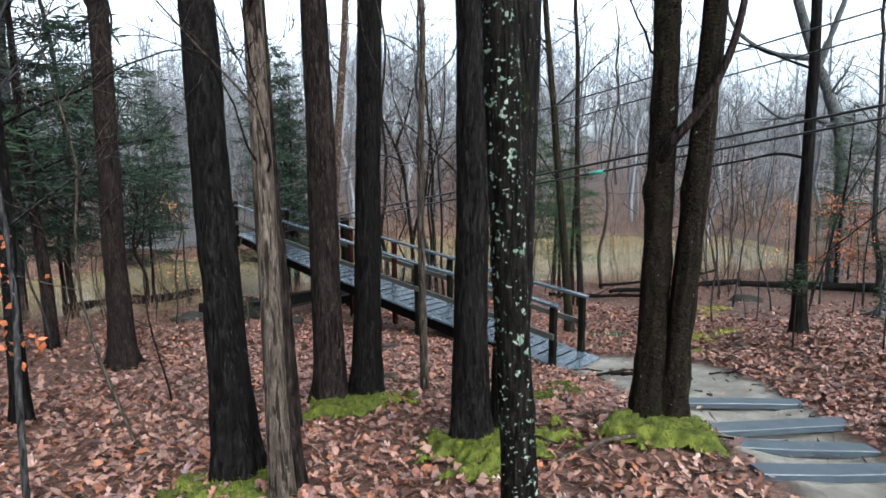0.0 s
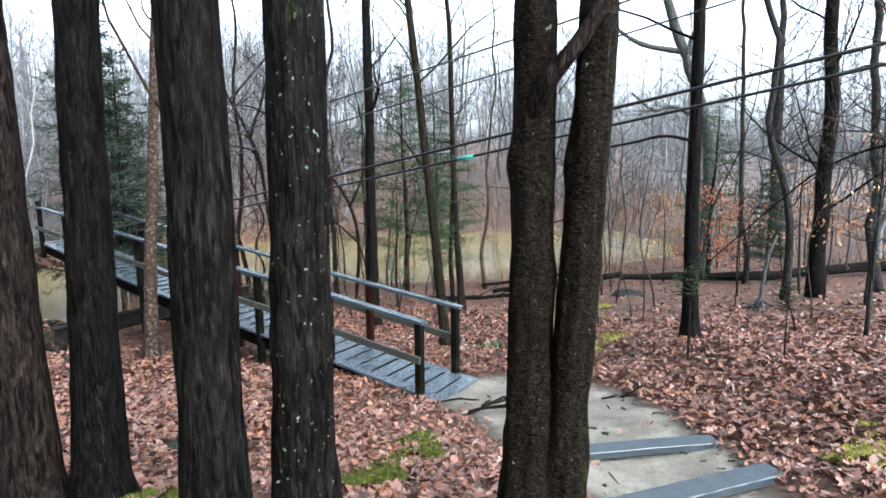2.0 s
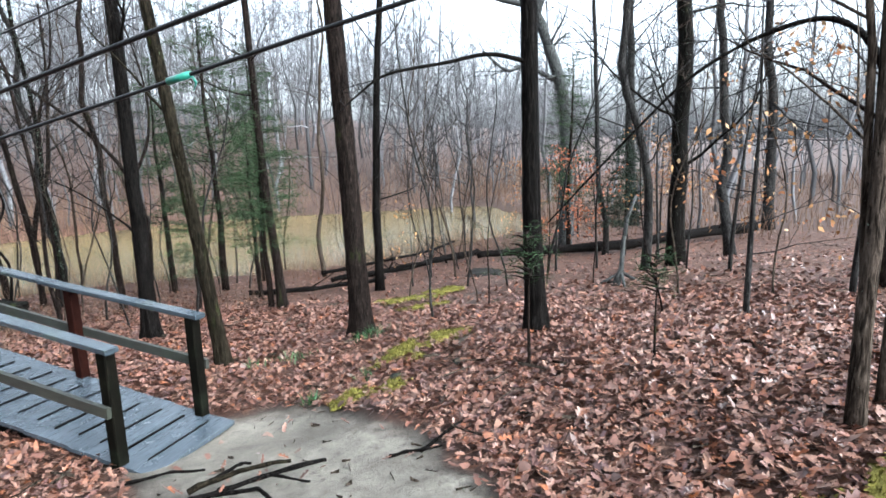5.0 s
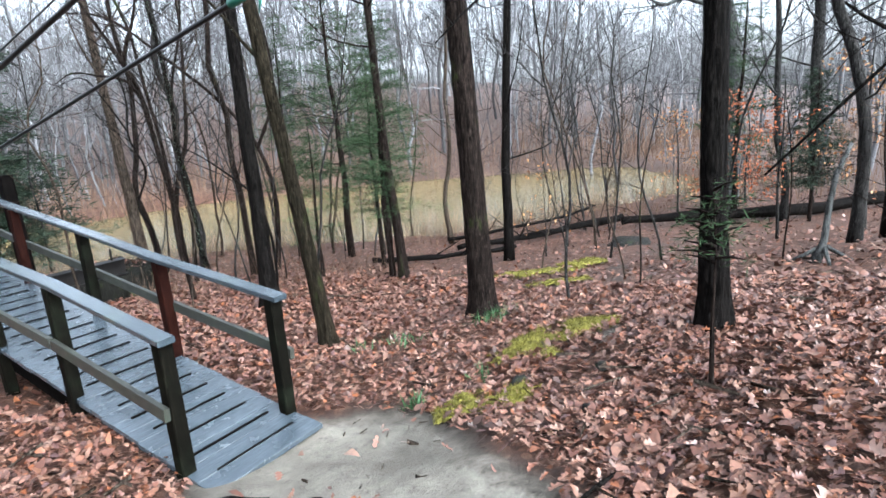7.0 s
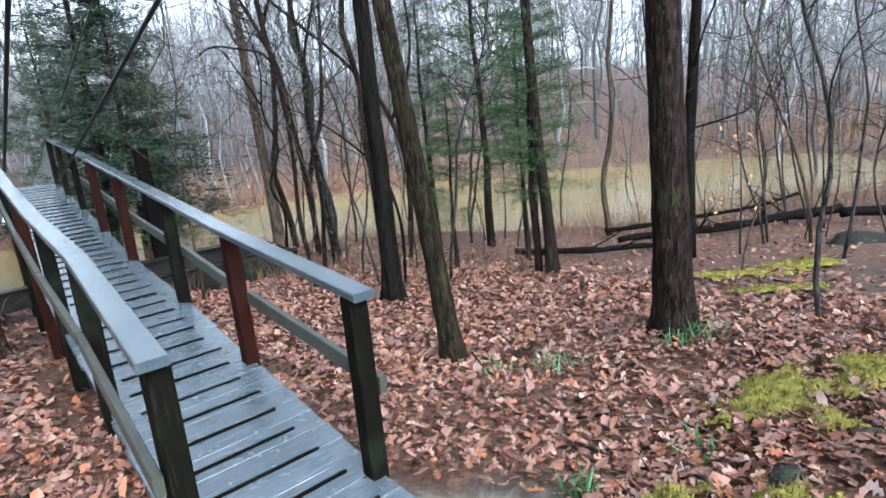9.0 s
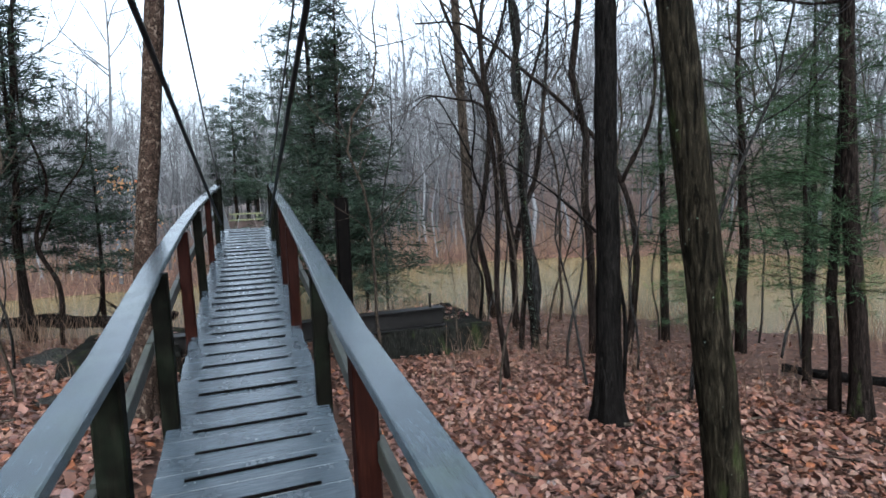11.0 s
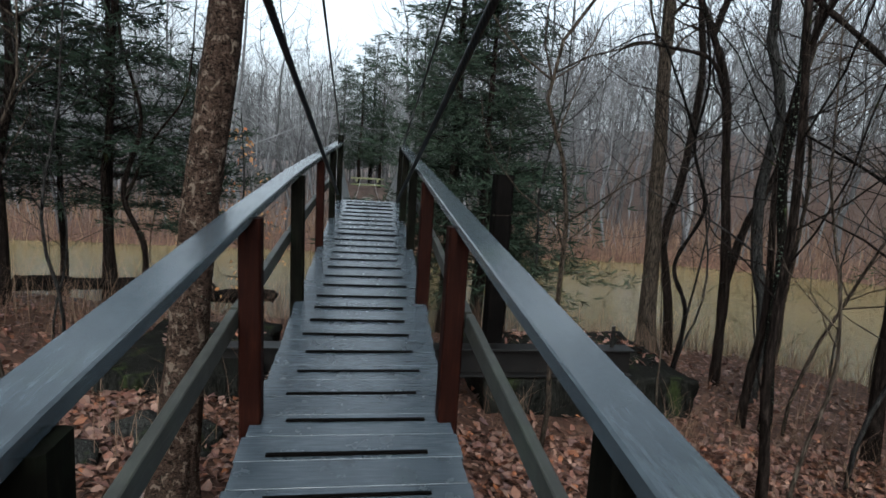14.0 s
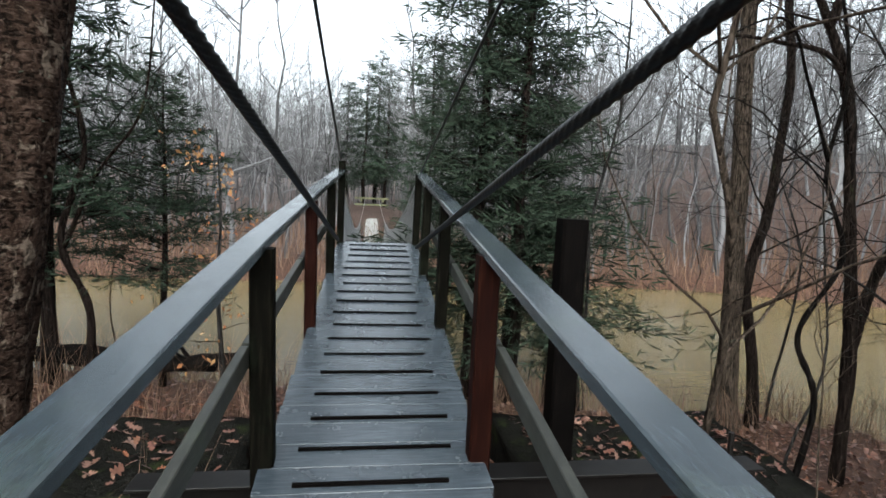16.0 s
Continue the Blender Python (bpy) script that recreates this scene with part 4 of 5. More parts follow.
LEAF = np.array([(0, -0.5, 0), (0.21, -0.33, 0.06), (0.09, -0.17, 0.02), (0.35, 0.03, 0.11), (0.12, 0.12, 0.03), (0.25, 0.36, 0.08), (0, 0.55, 0.02),
                 (-0.25, 0.36, 0.08), (-0.12, 0.12, 0.03), (-0.35, 0.03, 0.11), (-0.09, -0.17, 0.02), (-0.21, -0.33, 0.06)])
LEAN = np.array([0, 1, 3, 6, 9, 11])
LEAN_TRI = np.array([(0, 1, 5), (1, 2, 4), (1, 4, 5), (2, 3, 4)])
TRI = np.array([(0, 1, 2), (0, 2, 10), (0, 10, 11), (2, 3, 4), (2, 4, 8), (2, 8, 10), (8, 9, 10), (4, 5, 6), (4, 6, 8), (6, 7, 8)])


def leaves(name, x, y, lo, hi, lift, material, label, category, level=None, lean=False):
    n = len(x)
    leaf, tri = (LEAF[LEAN], LEAN_TRI) if lean else (LEAF, TRI)
    s = rng.uniform(lo, hi, n)
    a, tx, ty = rng.uniform(0, 6.283, n), rng.normal(0, 0.42, n), rng.normal(0, 0.42, n)
    z = ground_z(x, y) + (vnoise(x * 1.1, y * 1.1, 3, 64, 64) - 0.5) * 0.10 + (vnoise(x * 3.7, y * 3.7, 4, 64, 64) - 0.5) * 0.05 + lift * rng.random(n) + 0.008
    if level is not None:
        z = level + lift * rng.random(n)
    curl = rng.uniform(-1.0, 3.2, n)[:, None]
    slim = rng.uniform(0.55, 1.25, n)[:, None]
    skew = rng.normal(0, 0.22, n)[:, None]
    lx, ly, lz = (leaf[None, :, 0] * slim + skew * leaf[None, :, 1] ** 2 * 2) * s[:, None], leaf[None, :, 1] * s[:, None], leaf[None, :, 2] * s[:, None] * curl
    px = lx * np.cos(a)[:, None] - ly * np.sin(a)[:, None]
    py = lx * np.sin(a)[:, None] + ly * np.cos(a)[:, None]
    pz = lz + px * (tx[:, None] - 0.12) + py * (ty[:, None] - 0.11)
    v = np.stack([x[:, None] + px, y[:, None] + py, z[:, None] + pz], -1).reshape(-1, 3)
    f = (tri[None] + (np.arange(n) * len(leaf))[:, None, None]).reshape(-1, 3)
    return tagged(new(name, fast_mesh(name, v, f, material)), label, category, kind="stuff")


zones = [scatter(31000, 4.5, 12.5, -1.5, 6.5), scatter(19000, 6.0, 12.5, -1.5, 3.8), scatter(16000, -0.3, 5.0, -0.5, 7.5)]
leaves("fallen_leaves", np.concatenate([z[0] for z in zones]), np.concatenate([z[1] for z in zones]), 0.036, 0.088, 0.04, LEAVES, "wet russet oak leaves covering the forest floor", "leaves")
zones = [scatter(17000, 8.6, 13.5, 5.5, 11.5), scatter(13000, 3.0, 7.0, 5.0, 12.5), scatter(26000, -1.5, 14.5, -2.5, 15.5), scatter(22000, -5, 27, -8, 17)]
leaves("fallen_leaves", np.concatenate([z[0] for z in zones]), np.concatenate([z[1] for z in zones]), 0.040, 0.10, 0.04, LEAVES, "wet brown and russet leaves strewn over the river bank", "leaves", lean=True)

# ---- hanging span beyond the ramp ----
def span_z(y):
    return float(np.interp(y, [15.4, 18, 22, 26, 30, 36, 42, 48], [-0.20, -0.75, -1.35, -1.65, -1.72, -1.66, -1.52, -1.36]))


def span_x(y):
    return 8.0 + 0.028 * (y - 15.4)


span = thing("hanging_span", 0, 0, 0, "hanging footbridge span of pale boards with chain-link sides", "bridge")
plank = Shape()
plank.box((-0.33, -0.072, -0.03), (0.33, 0.072, 0.0), 0.003)
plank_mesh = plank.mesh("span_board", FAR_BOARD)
y = 15.55
while y < 48:
    b = part("span_board", plank_mesh, None, span)
    b.matrix_basis = pose(span_x(y), y, span_z(y), math.degrees(math.atan((span_z(y + 0.1) - span_z(y - 0.1)) / 0.2)), 0, 0)
    y += 0.15
for s in (-1, 1):
    ys = np.linspace(15.35, 48, 90)
    for name, lift, r in (("hand_cable", 0.92, 0.012), ("foot_cable", 0.0, 0.012)):
        sh = Shape()
        sh.tube([(span_x(v) + s * (0.42 + 0.06 * lift), v, span_z(v) + lift - (0.10 * math.sin((v - 15.35) / 32.65 * math.pi) if lift else 0)) for v in ys], np.full(90, r), 5)
        part(name, sh, GALV if lift else CABLE, span)
    sh = Shape()
    for d in (-1, 1):
        v = 15.4
        while v < 30:
            pts = []
            for i in range(7):
                w = v + i * 0.15
                h = (i if d > 0 else 6 - i) / 6
                pts.append((span_x(w) + s * (0.42 + 0.06 * h), w, span_z(w) + h * 0.86))
            sh.tube(pts, np.full(7, 0.006), 3, False)
            v += 0.07
    tagged(part("chain_link", sh, GALV, span, "silver chain-link mesh"), kind="stuff")
frame_end = thing("end_frame", 8.93, 48.6, gz(8.93, 48.6) + 0.25, "pale yellow-green timber frame at the far end of the bridge", "frame")
PALE_FRAME = simple("mossy_yellow_timber", (0.10, 0.11, 0.04), (0.2, 0.2, 0.09), 8, 0.6)
for p, q in (((-0.75, 0, -0.3), (-0.75, 0, 1.25 - 1.3)), ((0.75, 0, -0.3), (0.75, 0, 1.25 - 1.3)), ((-1.2, 0, -0.05), (1.2, 0, -0.05)), ((-1.2, 0.1, -0.5), (1.2, 0.1, -0.5))):
    sh = Shape()
    sh.beam((p[0], p[1], p[2] + 0.6), (q[0], q[1], q[2] + 0.6 + (0.0 if p[0] != q[0] else 0.02)), 0.14, 0.12)
    part("timber", sh, PALE_FRAME, frame_end)

# ---- steel beam, concrete blocks and the tall black timber ----
beam = thing("steel_beam", 8.7, 12.3, -1.56, "black wet steel beam lying across the bridge footing", "beam")
beam.location = (0, 0, 0)
for nm, lo, hi in (("flange", (6.35, 12.16, -1.445), (10.75, 12.38, -1.425)), ("web", (6.35, 12.255, -1.70), (10.75, 12.285, -1.445)), ("flange", (6.35, 12.16, -1.72), (10.75, 12.38, -1.70))):
    sh = Shape()
    sh.box(lo, hi, 0.004)
    part(nm, sh, STEEL, beam)
sh = Shape()
sh.tube([(10.55, 12.3, -1.43), (10.55, 12.3, -1.2)], [0.022, 0.022], 8)
part("pin", sh, STEEL, beam)


def rough_block(name, lo, hi, material, label, category, seed):
    bm = bmesh.new()
    bmesh.ops.create_cube(bm, size=1)
    bmesh.ops.subdivide_edges(bm, edges=bm.edges[:], cuts=14, use_grid_fill=True)
    for v in bm.verts:
        p = Vector([lo[i] + (v.co[i] + 0.5) * (hi[i] - lo[i]) for i in range(3)])
        n = noise.noise_vector(p * 2.3 + Vector((seed, 0, 0))) * 0.07 + noise.noise_vector(p * 8) * 0.02
        v.co = p + n
    sh = Shape()
    sh.take(bm)
    bm.free()
    return whole(name, sh, material, label, category, soft=True)


rough_block("concrete_block", (9.15, 12.15, -2.9), (11.5, 13.95, -1.74), CONCRETE, "mossy dark concrete footing block on the bank", "footing", 1)
leaves("block_litter", rng.uniform(5.8, 6.8, 70), rng.uniform(12.5, 13.5, 70), 0.05, 0.11, 0.04, LEAVES, "wet leaves lying on the mossy footing beside the ramp", "leaves", -1.56)
leaves("block_litter", rng.uniform(9.3, 11.4, 330), rng.uniform(12.45, 13.85, 330), 0.05, 0.11, 0.05, LEAVES, "wet leaves lying on the concrete footings", "leaves", -1.735)
rough_block("concrete_block", (5.6, 11.8, -2.8), (6.95, 13.6, -1.57), CONCRETE, "mossy dark concrete footing block beside the ramp", "footing", 5)
sh = Shape()
sh.beam((9.28, 12.56, -1.85), (9.28, 12.56, 0.34), 0.195, 0.18, 0.018)
whole("timber_post", sh, BLACK_WOOD, "tall black timber post on the concrete footing", "post")


def boulder(x, y, r, flat, seed, label="mossy grey stone among leaves", lift=0.0):
    bm = bmesh.new()
    bmesh.ops.create_icosphere(bm, subdivisions=3, radius=1)
    for v in bm.verts:
        k = 1 + 0.35 * noise.noise(v.co * 1.6 + Vector((seed * 3.1, 0, 0))) + 0.08 * noise.noise(v.co * 5)
        v.co = Vector((v.co.x * r * k, v.co.y * r * 0.8 * k, v.co.z * r * flat * k))
    sh = Shape()
    sh.take(bm)
    bm.free()
    ob = whole("stone", sh, ROCK, label, "stone", "stones on the bank", soft=True)
    ob.location = (x, y, gz(x, y) + lift)


for i, (x, y, r, f) in enumerate(((5.75, 6.7, 0.24, 0.4), (5.2, 13.2, 0.4, 0.45), (9.05, 3.05, 0.09, 0.4), (9.3, 2.5, 0.06, 0.5), (17.5, 4.6, 0.6, 0.25), (8.6, 2.35, 0.05, 0.5), (4.2, 4.9, 0.12, 0.4), (6.55, 10.9, 0.3, 0.5), (5.9, 10.6, 0.22, 0.5), (6.4, 13.9, 0.4, 0.5), (6.2, 11.15, 0.18, 0.6))):
    boulder(x, y, r, f, i)


# ---- plank steps in the trail ----
def trail_plank(ax, ay, bx, by, w, lift, label):
    za, zb = gz(ax, ay) + lift, gz(bx, by) + lift
    d = math.hypot(bx - ax, by - ay)
    sh = Shape()
    k = 14
    v = []
    for i in range(k + 1):
        t = i / k
        sag = 0.012 * math.sin(3 * t + ax)
        for yy, zz in ((-w / 2, -0.05), (-w / 2, 0.0), (-w / 2 + 0.006, 0.006), (w / 2 - 0.006, 0.006), (w / 2, 0.0), (w / 2, -0.05)):
            v.append((t * d - d / 2, yy + random.uniform(-0.003, 0.003), zz + sag))
    f = [(i * 6 + j, i * 6 + (j + 1) % 6, (i + 1) * 6 + (j + 1) % 6, (i + 1) * 6 + j) for i in range(k) for j in range(6)]
    sh.add(v, f + [tuple(range(6))[::-1], tuple(k * 6 + j for j in range(6))])
    ob = whole("plank_step", sh, STEP_WOOD, label, "plank", "plank steps in the trail")
    ob.matrix_basis = Matrix.Translation(((ax + bx) / 2, (ay + by) / 2, (za + zb) / 2)) @ pose(0, 0, 0, 0, -math.degrees(math.atan2(zb - za, d)), math.degrees(math.atan2(by - ay, bx - ax)))


trail_plank(5.25, 2.62, 6.45, 1.12, 0.15, -0.015, "wet slate-blue plank sunk in the sandy trail")
trail_plank(4.80, 1.50, 6.02, 0.68, 0.17, -0.012, "wet slate-blue plank step proud of the trail")
trail_plank(4.30, 1.15, 5.35, 0.42, 0.15, -0.012, "wet slate-blue plank step split along its edge")
trail_plank(3.85, 0.88, 4.9, 0.15, 0.15, 0.0, "wet slate-blue plank step sunk in dark soil")


# ---- moss ----
def moss_patch(x, y, rx, ry, turn, h, seed, material):
    n = 46
    g = np.linspace(-1.25, 1.25, n)
    U, V = np.meshgrid(g, g, indexing="ij")
    c, s = math.cos(turn), math.sin(turn)
    wx, wy = x + U * rx * c - V * ry * s, y + U * rx * s + V * ry * c
    edge = 1 - np.hypot(U, V) + (vnoise(wx * 5, wy * 5, seed, 64, 64) - 0.5) * 1.3 + (vnoise(wx * 14, wy * 14, seed + 1, 64, 64) - 0.5) * 0.9
    fuzz = (vnoise(wx * 40, wy * 40, seed + 2, 64, 64) - 0.5) * 0.022 + (vnoise(wx * 90, wy * 90, seed + 4, 64, 64) - 0.5) * 0.014
    m = path_mask(wx, wy)
    z = ground_z(wx, wy) + (vnoise(wx * 1.1, wy * 1.1, 3, 64, 64) - 0.5) * 0.10 * (1 - 0.75 * m) - 0.04 * m + np.clip(edge, -0.5, 0.6) * h + fuzz + 0.03
    keep = edge > -0.12
    idx = np.arange(n * n).reshape(n, n)
    q = np.stack([idx[:-1, :-1], idx[1:, :-1], idx[1:, 1:], idx[:-1, 1:]], -1).reshape(-1, 4)
    q = q[keep.ravel()[q].all(1)]
    me = fast_mesh("moss_patch", np.stack([wx, wy, z], -1).reshape(-1, 3), q, material, True)
    cushion = thing("moss_patch", x, y, gz(x, y), "bright yellow-green moss cushion on the soil", "moss", "moss patches")
    cushion.location = (0, 0, 0)
    part("cushion", me, None, cushion)
    # upright tufts standing out of the cushion
    rg = np.random.default_rng(seed)
    pick = np.flatnonzero((edge > 0.02).ravel())
    pick = pick[rg.integers(0, len(pick), 900)]
    base = np.stack([wx, wy, z], -1).reshape(-1, 3)[pick] + rg.normal(0, 0.012, (900, 3)) * np.array([1, 1, 0])
    up = np.stack([rg.normal(0, 0.45, 900), rg.normal(0, 0.45, 900), np.ones(900)], -1) * rg.uniform(0.012, 0.034, (900, 1))
    a = rg.uniform(0, 6.283, 900)
    w = np.stack([np.cos(a), np.sin(a), 0 * a], -1) * 0.0045
    v = np.stack([base - w - 0.3 * up, base + w - 0.3 * up, base + up], 1).reshape(-1, 3)
    tagged(part("tuft", fast_mesh("tuft", v, np.arange(2700).reshape(-1, 3), material), None, cushion), kind="stuff")


for i, (x, y, rx, ry, a, h) in enumerate(((3.90, 1.46, 0.44, 0.34, -0.9, 0.14), (3.12, 2.30, 0.40, 0.30, -0.7, 0.13), (2.78, 2.42, 0.36, 0.30, 0.6, 0.14), (2.1, 1.35, 0.16, 0.3, 0.2, 0.05), (2.98, 3.95, 0.46, 0.30, -0.7, 0.13),
                                        (5.15, 3.12, 0.36, 0.2, 0.8, 0.04), (4.4, 2.9, 0.34, 0.22, 0.8, 0.04), (10.3, 2.98, 0.36, 0.34, -0.96, 0.08), (9.75, 3.32, 0.30, 0.30, -0.96, 0.06), (8.7, 3.12, 0.32, 0.22, -0.96, 0.05),
                                        (14.0, 5.2, 0.7, 0.35, -0.9, 0.06), (13.0, 4.4, 0.35, 0.25, -0.9, 0.05), (14.9, 4.6, 0.4, 0.3, -0.9, 0.06), (6.6, -0.22, 0.6, 0.32, -0.9, 0.04), (6.95, -0.55, 0.5, 0.3, -0.6, 0.04), (1.35, 3.1, 0.4, 0.3, 0.4, 0.06))):
    moss_patch(x, y, rx, ry, a, h, 300 + 7 * i, MOSS_BRIGHT if x > 6 else MOSS)


# ---- logs, roots and sticks ----
def log(pts, r0, r1, seed, label, bark=None, name="fallen_log", stubs=3):
    rg = np.random.default_rng(seed)
    pts = np.array([(x, y, gz(x, y) + lift) for x, y, lift in pts])
    t = np.linspace(0, 1, 60)
    line = np.stack([np.interp(t, np.linspace(0, 1, len(pts)), pts[:, i]) for i in range(3)], -1)
    line[1:-1, 2] += 0.3 * r0 * np.sin(np.linspace(0, 9, 58) + seed)
    n = 18
    U, V = np.arange(n)[None, :] / n * np.ones((60, 1)), np.linspace(0, 12, 60)[:, None] * np.ones((1, n))
    w = 1 + 0.4 * (vnoise(U * 9, V * 1.5, seed, 9, 64) - 0.5) + 0.5 * (vnoise(U * 3, V * 0.8, seed + 1, 3, 64) - 0.5)
    sh = Shape()
    sh.tube(line, r0 + (r1 - r0) * t, n, True, w)
    for j in range(stubs):
        i = int(rg.uniform(5, 55))
        limb(sh, line[i], (rg.normal(0, 1), rg.normal(0, 1), rg.uniform(0.4, 1.2)), rg.uniform(0.4, 1.3), r0 * 0.3, 1, rg, 3, 5)
    whole(name, sh, bark or BARK_DARK, label, "log", soft=True)


log([(19.8, 5.5, 0.18), (22.4, 1.5, 0.22), (26.5, -2.6, 0.3)], 0.10, 0.18, 1, "long dark fallen log lying along the slope")
log([(16.2, 8.2, 0.12), (18.2, 6.6, 0.2), (20.2, 5.6, 0.25)], 0.06, 0.10, 2, "dark rotten fallen log with broken limbs", stubs=8)
log([(14.6, 9.4, 0.10), (15.3, 8.0, 0.08), (16.6, 6.9, 0.12)], 0.06, 0.045, 3, "thin fallen log at the edge of the brush")
log([(17.0, 9.0, 0.12), (18.8, 7.0, 0.35), (20.4, 6.4, 0.5)], 0.05, 0.03, 4, "broken limb leaning on a log", stubs=6)
log([(3.2, 15.2, 0.3), (5.0, 15.6, 0.35), (6.6, 15.9, 0.35)], 0.11, 0.09, 5, "fallen trunk lying near the water")
log([(6.05, 3.42, 0.02), (6.45, 3.25, 0.07), (6.95, 2.98, 0.05), (7.3, 2.75, 0.0)], 0.019, 0.012, 6, "dark bent root crossing the sandy trail", name="tree_root", stubs=0)
log([(6.65, 3.3, 0.03), (6.8, 2.9, 0.04), (6.6, 2.55, 0.0)], 0.014, 0.009, 7, "dark forked root in the trail", name="tree_root", stubs=0)
log([(3.05, 1.85, 0.02), (3.35, 1.7, 0.05), (3.7, 1.52, 0.03)], 0.011, 0.017, 8, "brown root at the mossy foot of a tree", BARK_TAN, "tree_root", 0)
log([(7.4, 2.1, 0.0), (7.9, 1.95, 0.02)], 0.012, 0.008, 9, "dark stick on the sandy trail", name="stick", stubs=0)
log([(5.9, 6.4, 0.03), (6.2, 5.9, 0.05)], 0.018, 0.012, 10, "dark stick on fallen leaves", name="stick", stubs=0)
log([(8.2, 2.6, 0.01), (8.35, 2.2, 0.02)], 0.012, 0.008, 12, "dark stick beside the trail", name="stick", stubs=0)

log([(6.79, 3.44, 0.02), (7.03, 3.24, 0.06), (7.26, 3.0, 0.02)], 0.021, 0.013, 13, "dark mossy root arching out of the trail", BARK_MOSSY, "tree_root", 0)
log([(6.95, 3.42, 0.01), (7.15, 3.36, 0.05), (7.3, 3.38, 0.0)], 0.015, 0.009, 14, "dark root fork beside a mossy root", BARK_DARK, "tree_root", 0)
log([(6.85, 3.25, 0.0), (6.98, 2.95, 0.04), (6.98, 2.66, 0.0)], 0.013, 0.007, 15, "dark root running along the trail", BARK_DARK, "tree_root", 0)
log([(6.9, 4.2, 0.01), (7.08, 3.9, 0.03), (7.2, 3.7, 0.0)], 0.014, 0.008, 16, "thin root beside the ramp", BARK_DARK, "tree_root", 0)
log([(7.34, 2.3, 0.0), (7.43, 1.96, 0.02)], 0.012, 0.007, 17, "dark stick lying on the sandy trail", name="stick", stubs=0)

# pale broken snag
snag = thing("broken_snag", 13.55, 1.2, gz(13.55, 1.2), "pale lichen-covered broken snag with splayed roots", "snag")
sh = Shape()
sh.tube([(-0.1, 0.1, -0.1), (0, 0, 0.25), (0.03, -0.02, 0.7), (0.06, -0.06, 1.05), (0.16, -0.18, 1.4)], [0.08, 0.04, 0.033, 0.03, 0.022], 10)
for a in (0.3, 1.9, 3.4, 5.0):
    sh.tube([(0, 0, 0.2), (0.2 * math.cos(a), 0.2 * math.sin(a), 0.08), (0.45 * math.cos(a), 0.45 * math.sin(a), -0.05)], [0.03, 0.024, 0.01], 7)
part("trunk", sh, BARK_PALE, snag, soft=True)


def crooked_tree(x, y, stems, seed, bark, label):
    """A tree with crooked stems; each stem is its bends, its thickness below and above."""
    t = thing("crooked_tree", x, y, gz(x, y), label, "tree")
    rg = np.random.default_rng(seed)
    crown = Shape()
    for i, (pts, r0, r1) in enumerate(stems):
        line = smooth_line(pts) - np.array([x, y, gz(x, y)])
        n = len(line)
        sh = Shape()
        sh.tube(line, np.linspace(r0, r1, n) * (1 + 0.1 * rg.normal(0, 1, n)), 9)
        part("trunk" if i == 0 else "stem", sh, bark, t, soft=True)
        for j in range(6):
            k = int(rg.uniform(0.35, 0.98) * (n - 2))
            d = line[k + 1] - line[k]
            limb(crown, line[k], d / np.linalg.norm(d) * 0.6 + rg.normal(0, 0.6, 3), rg.uniform(0.7, 1.8), r1 * 0.7, 1, rg, 5, 4)
    tagged(part("crown", crown, bark, t, soft=True), kind="stuff")


crooked_tree(12.65, 13.42, ((((12.65, 13.41, -2.55), (12.63, 13.43, -0.88), (12.51, 13.5, 0.45), (12.4, 13.57, 1.62), (12.21, 13.69, 2.29), (11.98, 13.81, 2.89), (11.71, 13.95, 3.5), (11.39, 14.1, 4.5)), 0.07, 0.025),
                            (((12.21, 13.69, 2.25), (12.32, 13.62, 2.7), (12.51, 13.5, 3.25), (12.72, 13.37, 4.2)), 0.05, 0.02),
                            (((12.63, 13.43, -0.9), (12.85, 13.45, -0.13), (13.1, 13.32, 0.63), (13.23, 13.26, 1.7), (13.32, 13.19, 2.9), (13.34, 13.17, 4.2)), 0.06, 0.02),
                            (((12.42, 13.55, 1.5), (12.1, 13.5, 1.93), (11.6, 13.6, 2.05), (11.2, 13.75, 2.1), (10.9, 13.85, 1.9)), 0.035, 0.008)), 401, BARK_BROWN, "dark crooked tree forking above the river bank")
crooked_tree(11.95, 9.4, ((((11.95, 9.4, -2.2), (12.0, 9.42, -1.2), (11.86, 9.52, -0.41), (11.68, 9.7, -0.08), (11.4, 9.98, 0.29), (11.14, 10.2, 0.54), (10.75, 10.48, 0.82)), 0.03, 0.006),), 402, BARK_DARK, "thin dark shrub stem arching over the bank")
crooked_tree(11.6, 12.9, ((((11.6, 12.9, -2.3), (11.7, 12.8, -1.2), (11.55, 12.9, -0.6), (11.75, 12.75, 0.1), (11.6, 12.85, 0.8), (11.65, 12.8, 1.6), (11.5, 12.9, 2.6)), 0.03, 0.012),
                          (((11.6, 12.85, 0.9), (11.2, 12.7, 1.5), (10.8, 12.55, 1.9), (10.35, 12.85, 1.7)), 0.018, 0.005)), 403, BARK_DARK, "thin twisted vine-like stem by the footing")
crooked_tree(13.3, 11.0, ((((13.3, 11.0, -2.4), (13.4, 10.9, -0.6), (13.2, 11.1, 0.6), (12.7, 11.5, 1.5), (12.1, 11.9, 2.2), (11.3, 12.2, 2.9), (10.6, 12.6, 3.0)), 0.055, 0.012),
                          (((13.25, 11.05, 0.4), (13.6, 10.8, 1.4), (13.7, 10.9, 2.6), (13.4, 11.2, 4.4)), 0.04, 0.012)), 404, BARK_BROWN, "crooked brown tree leaning towards the bridge")
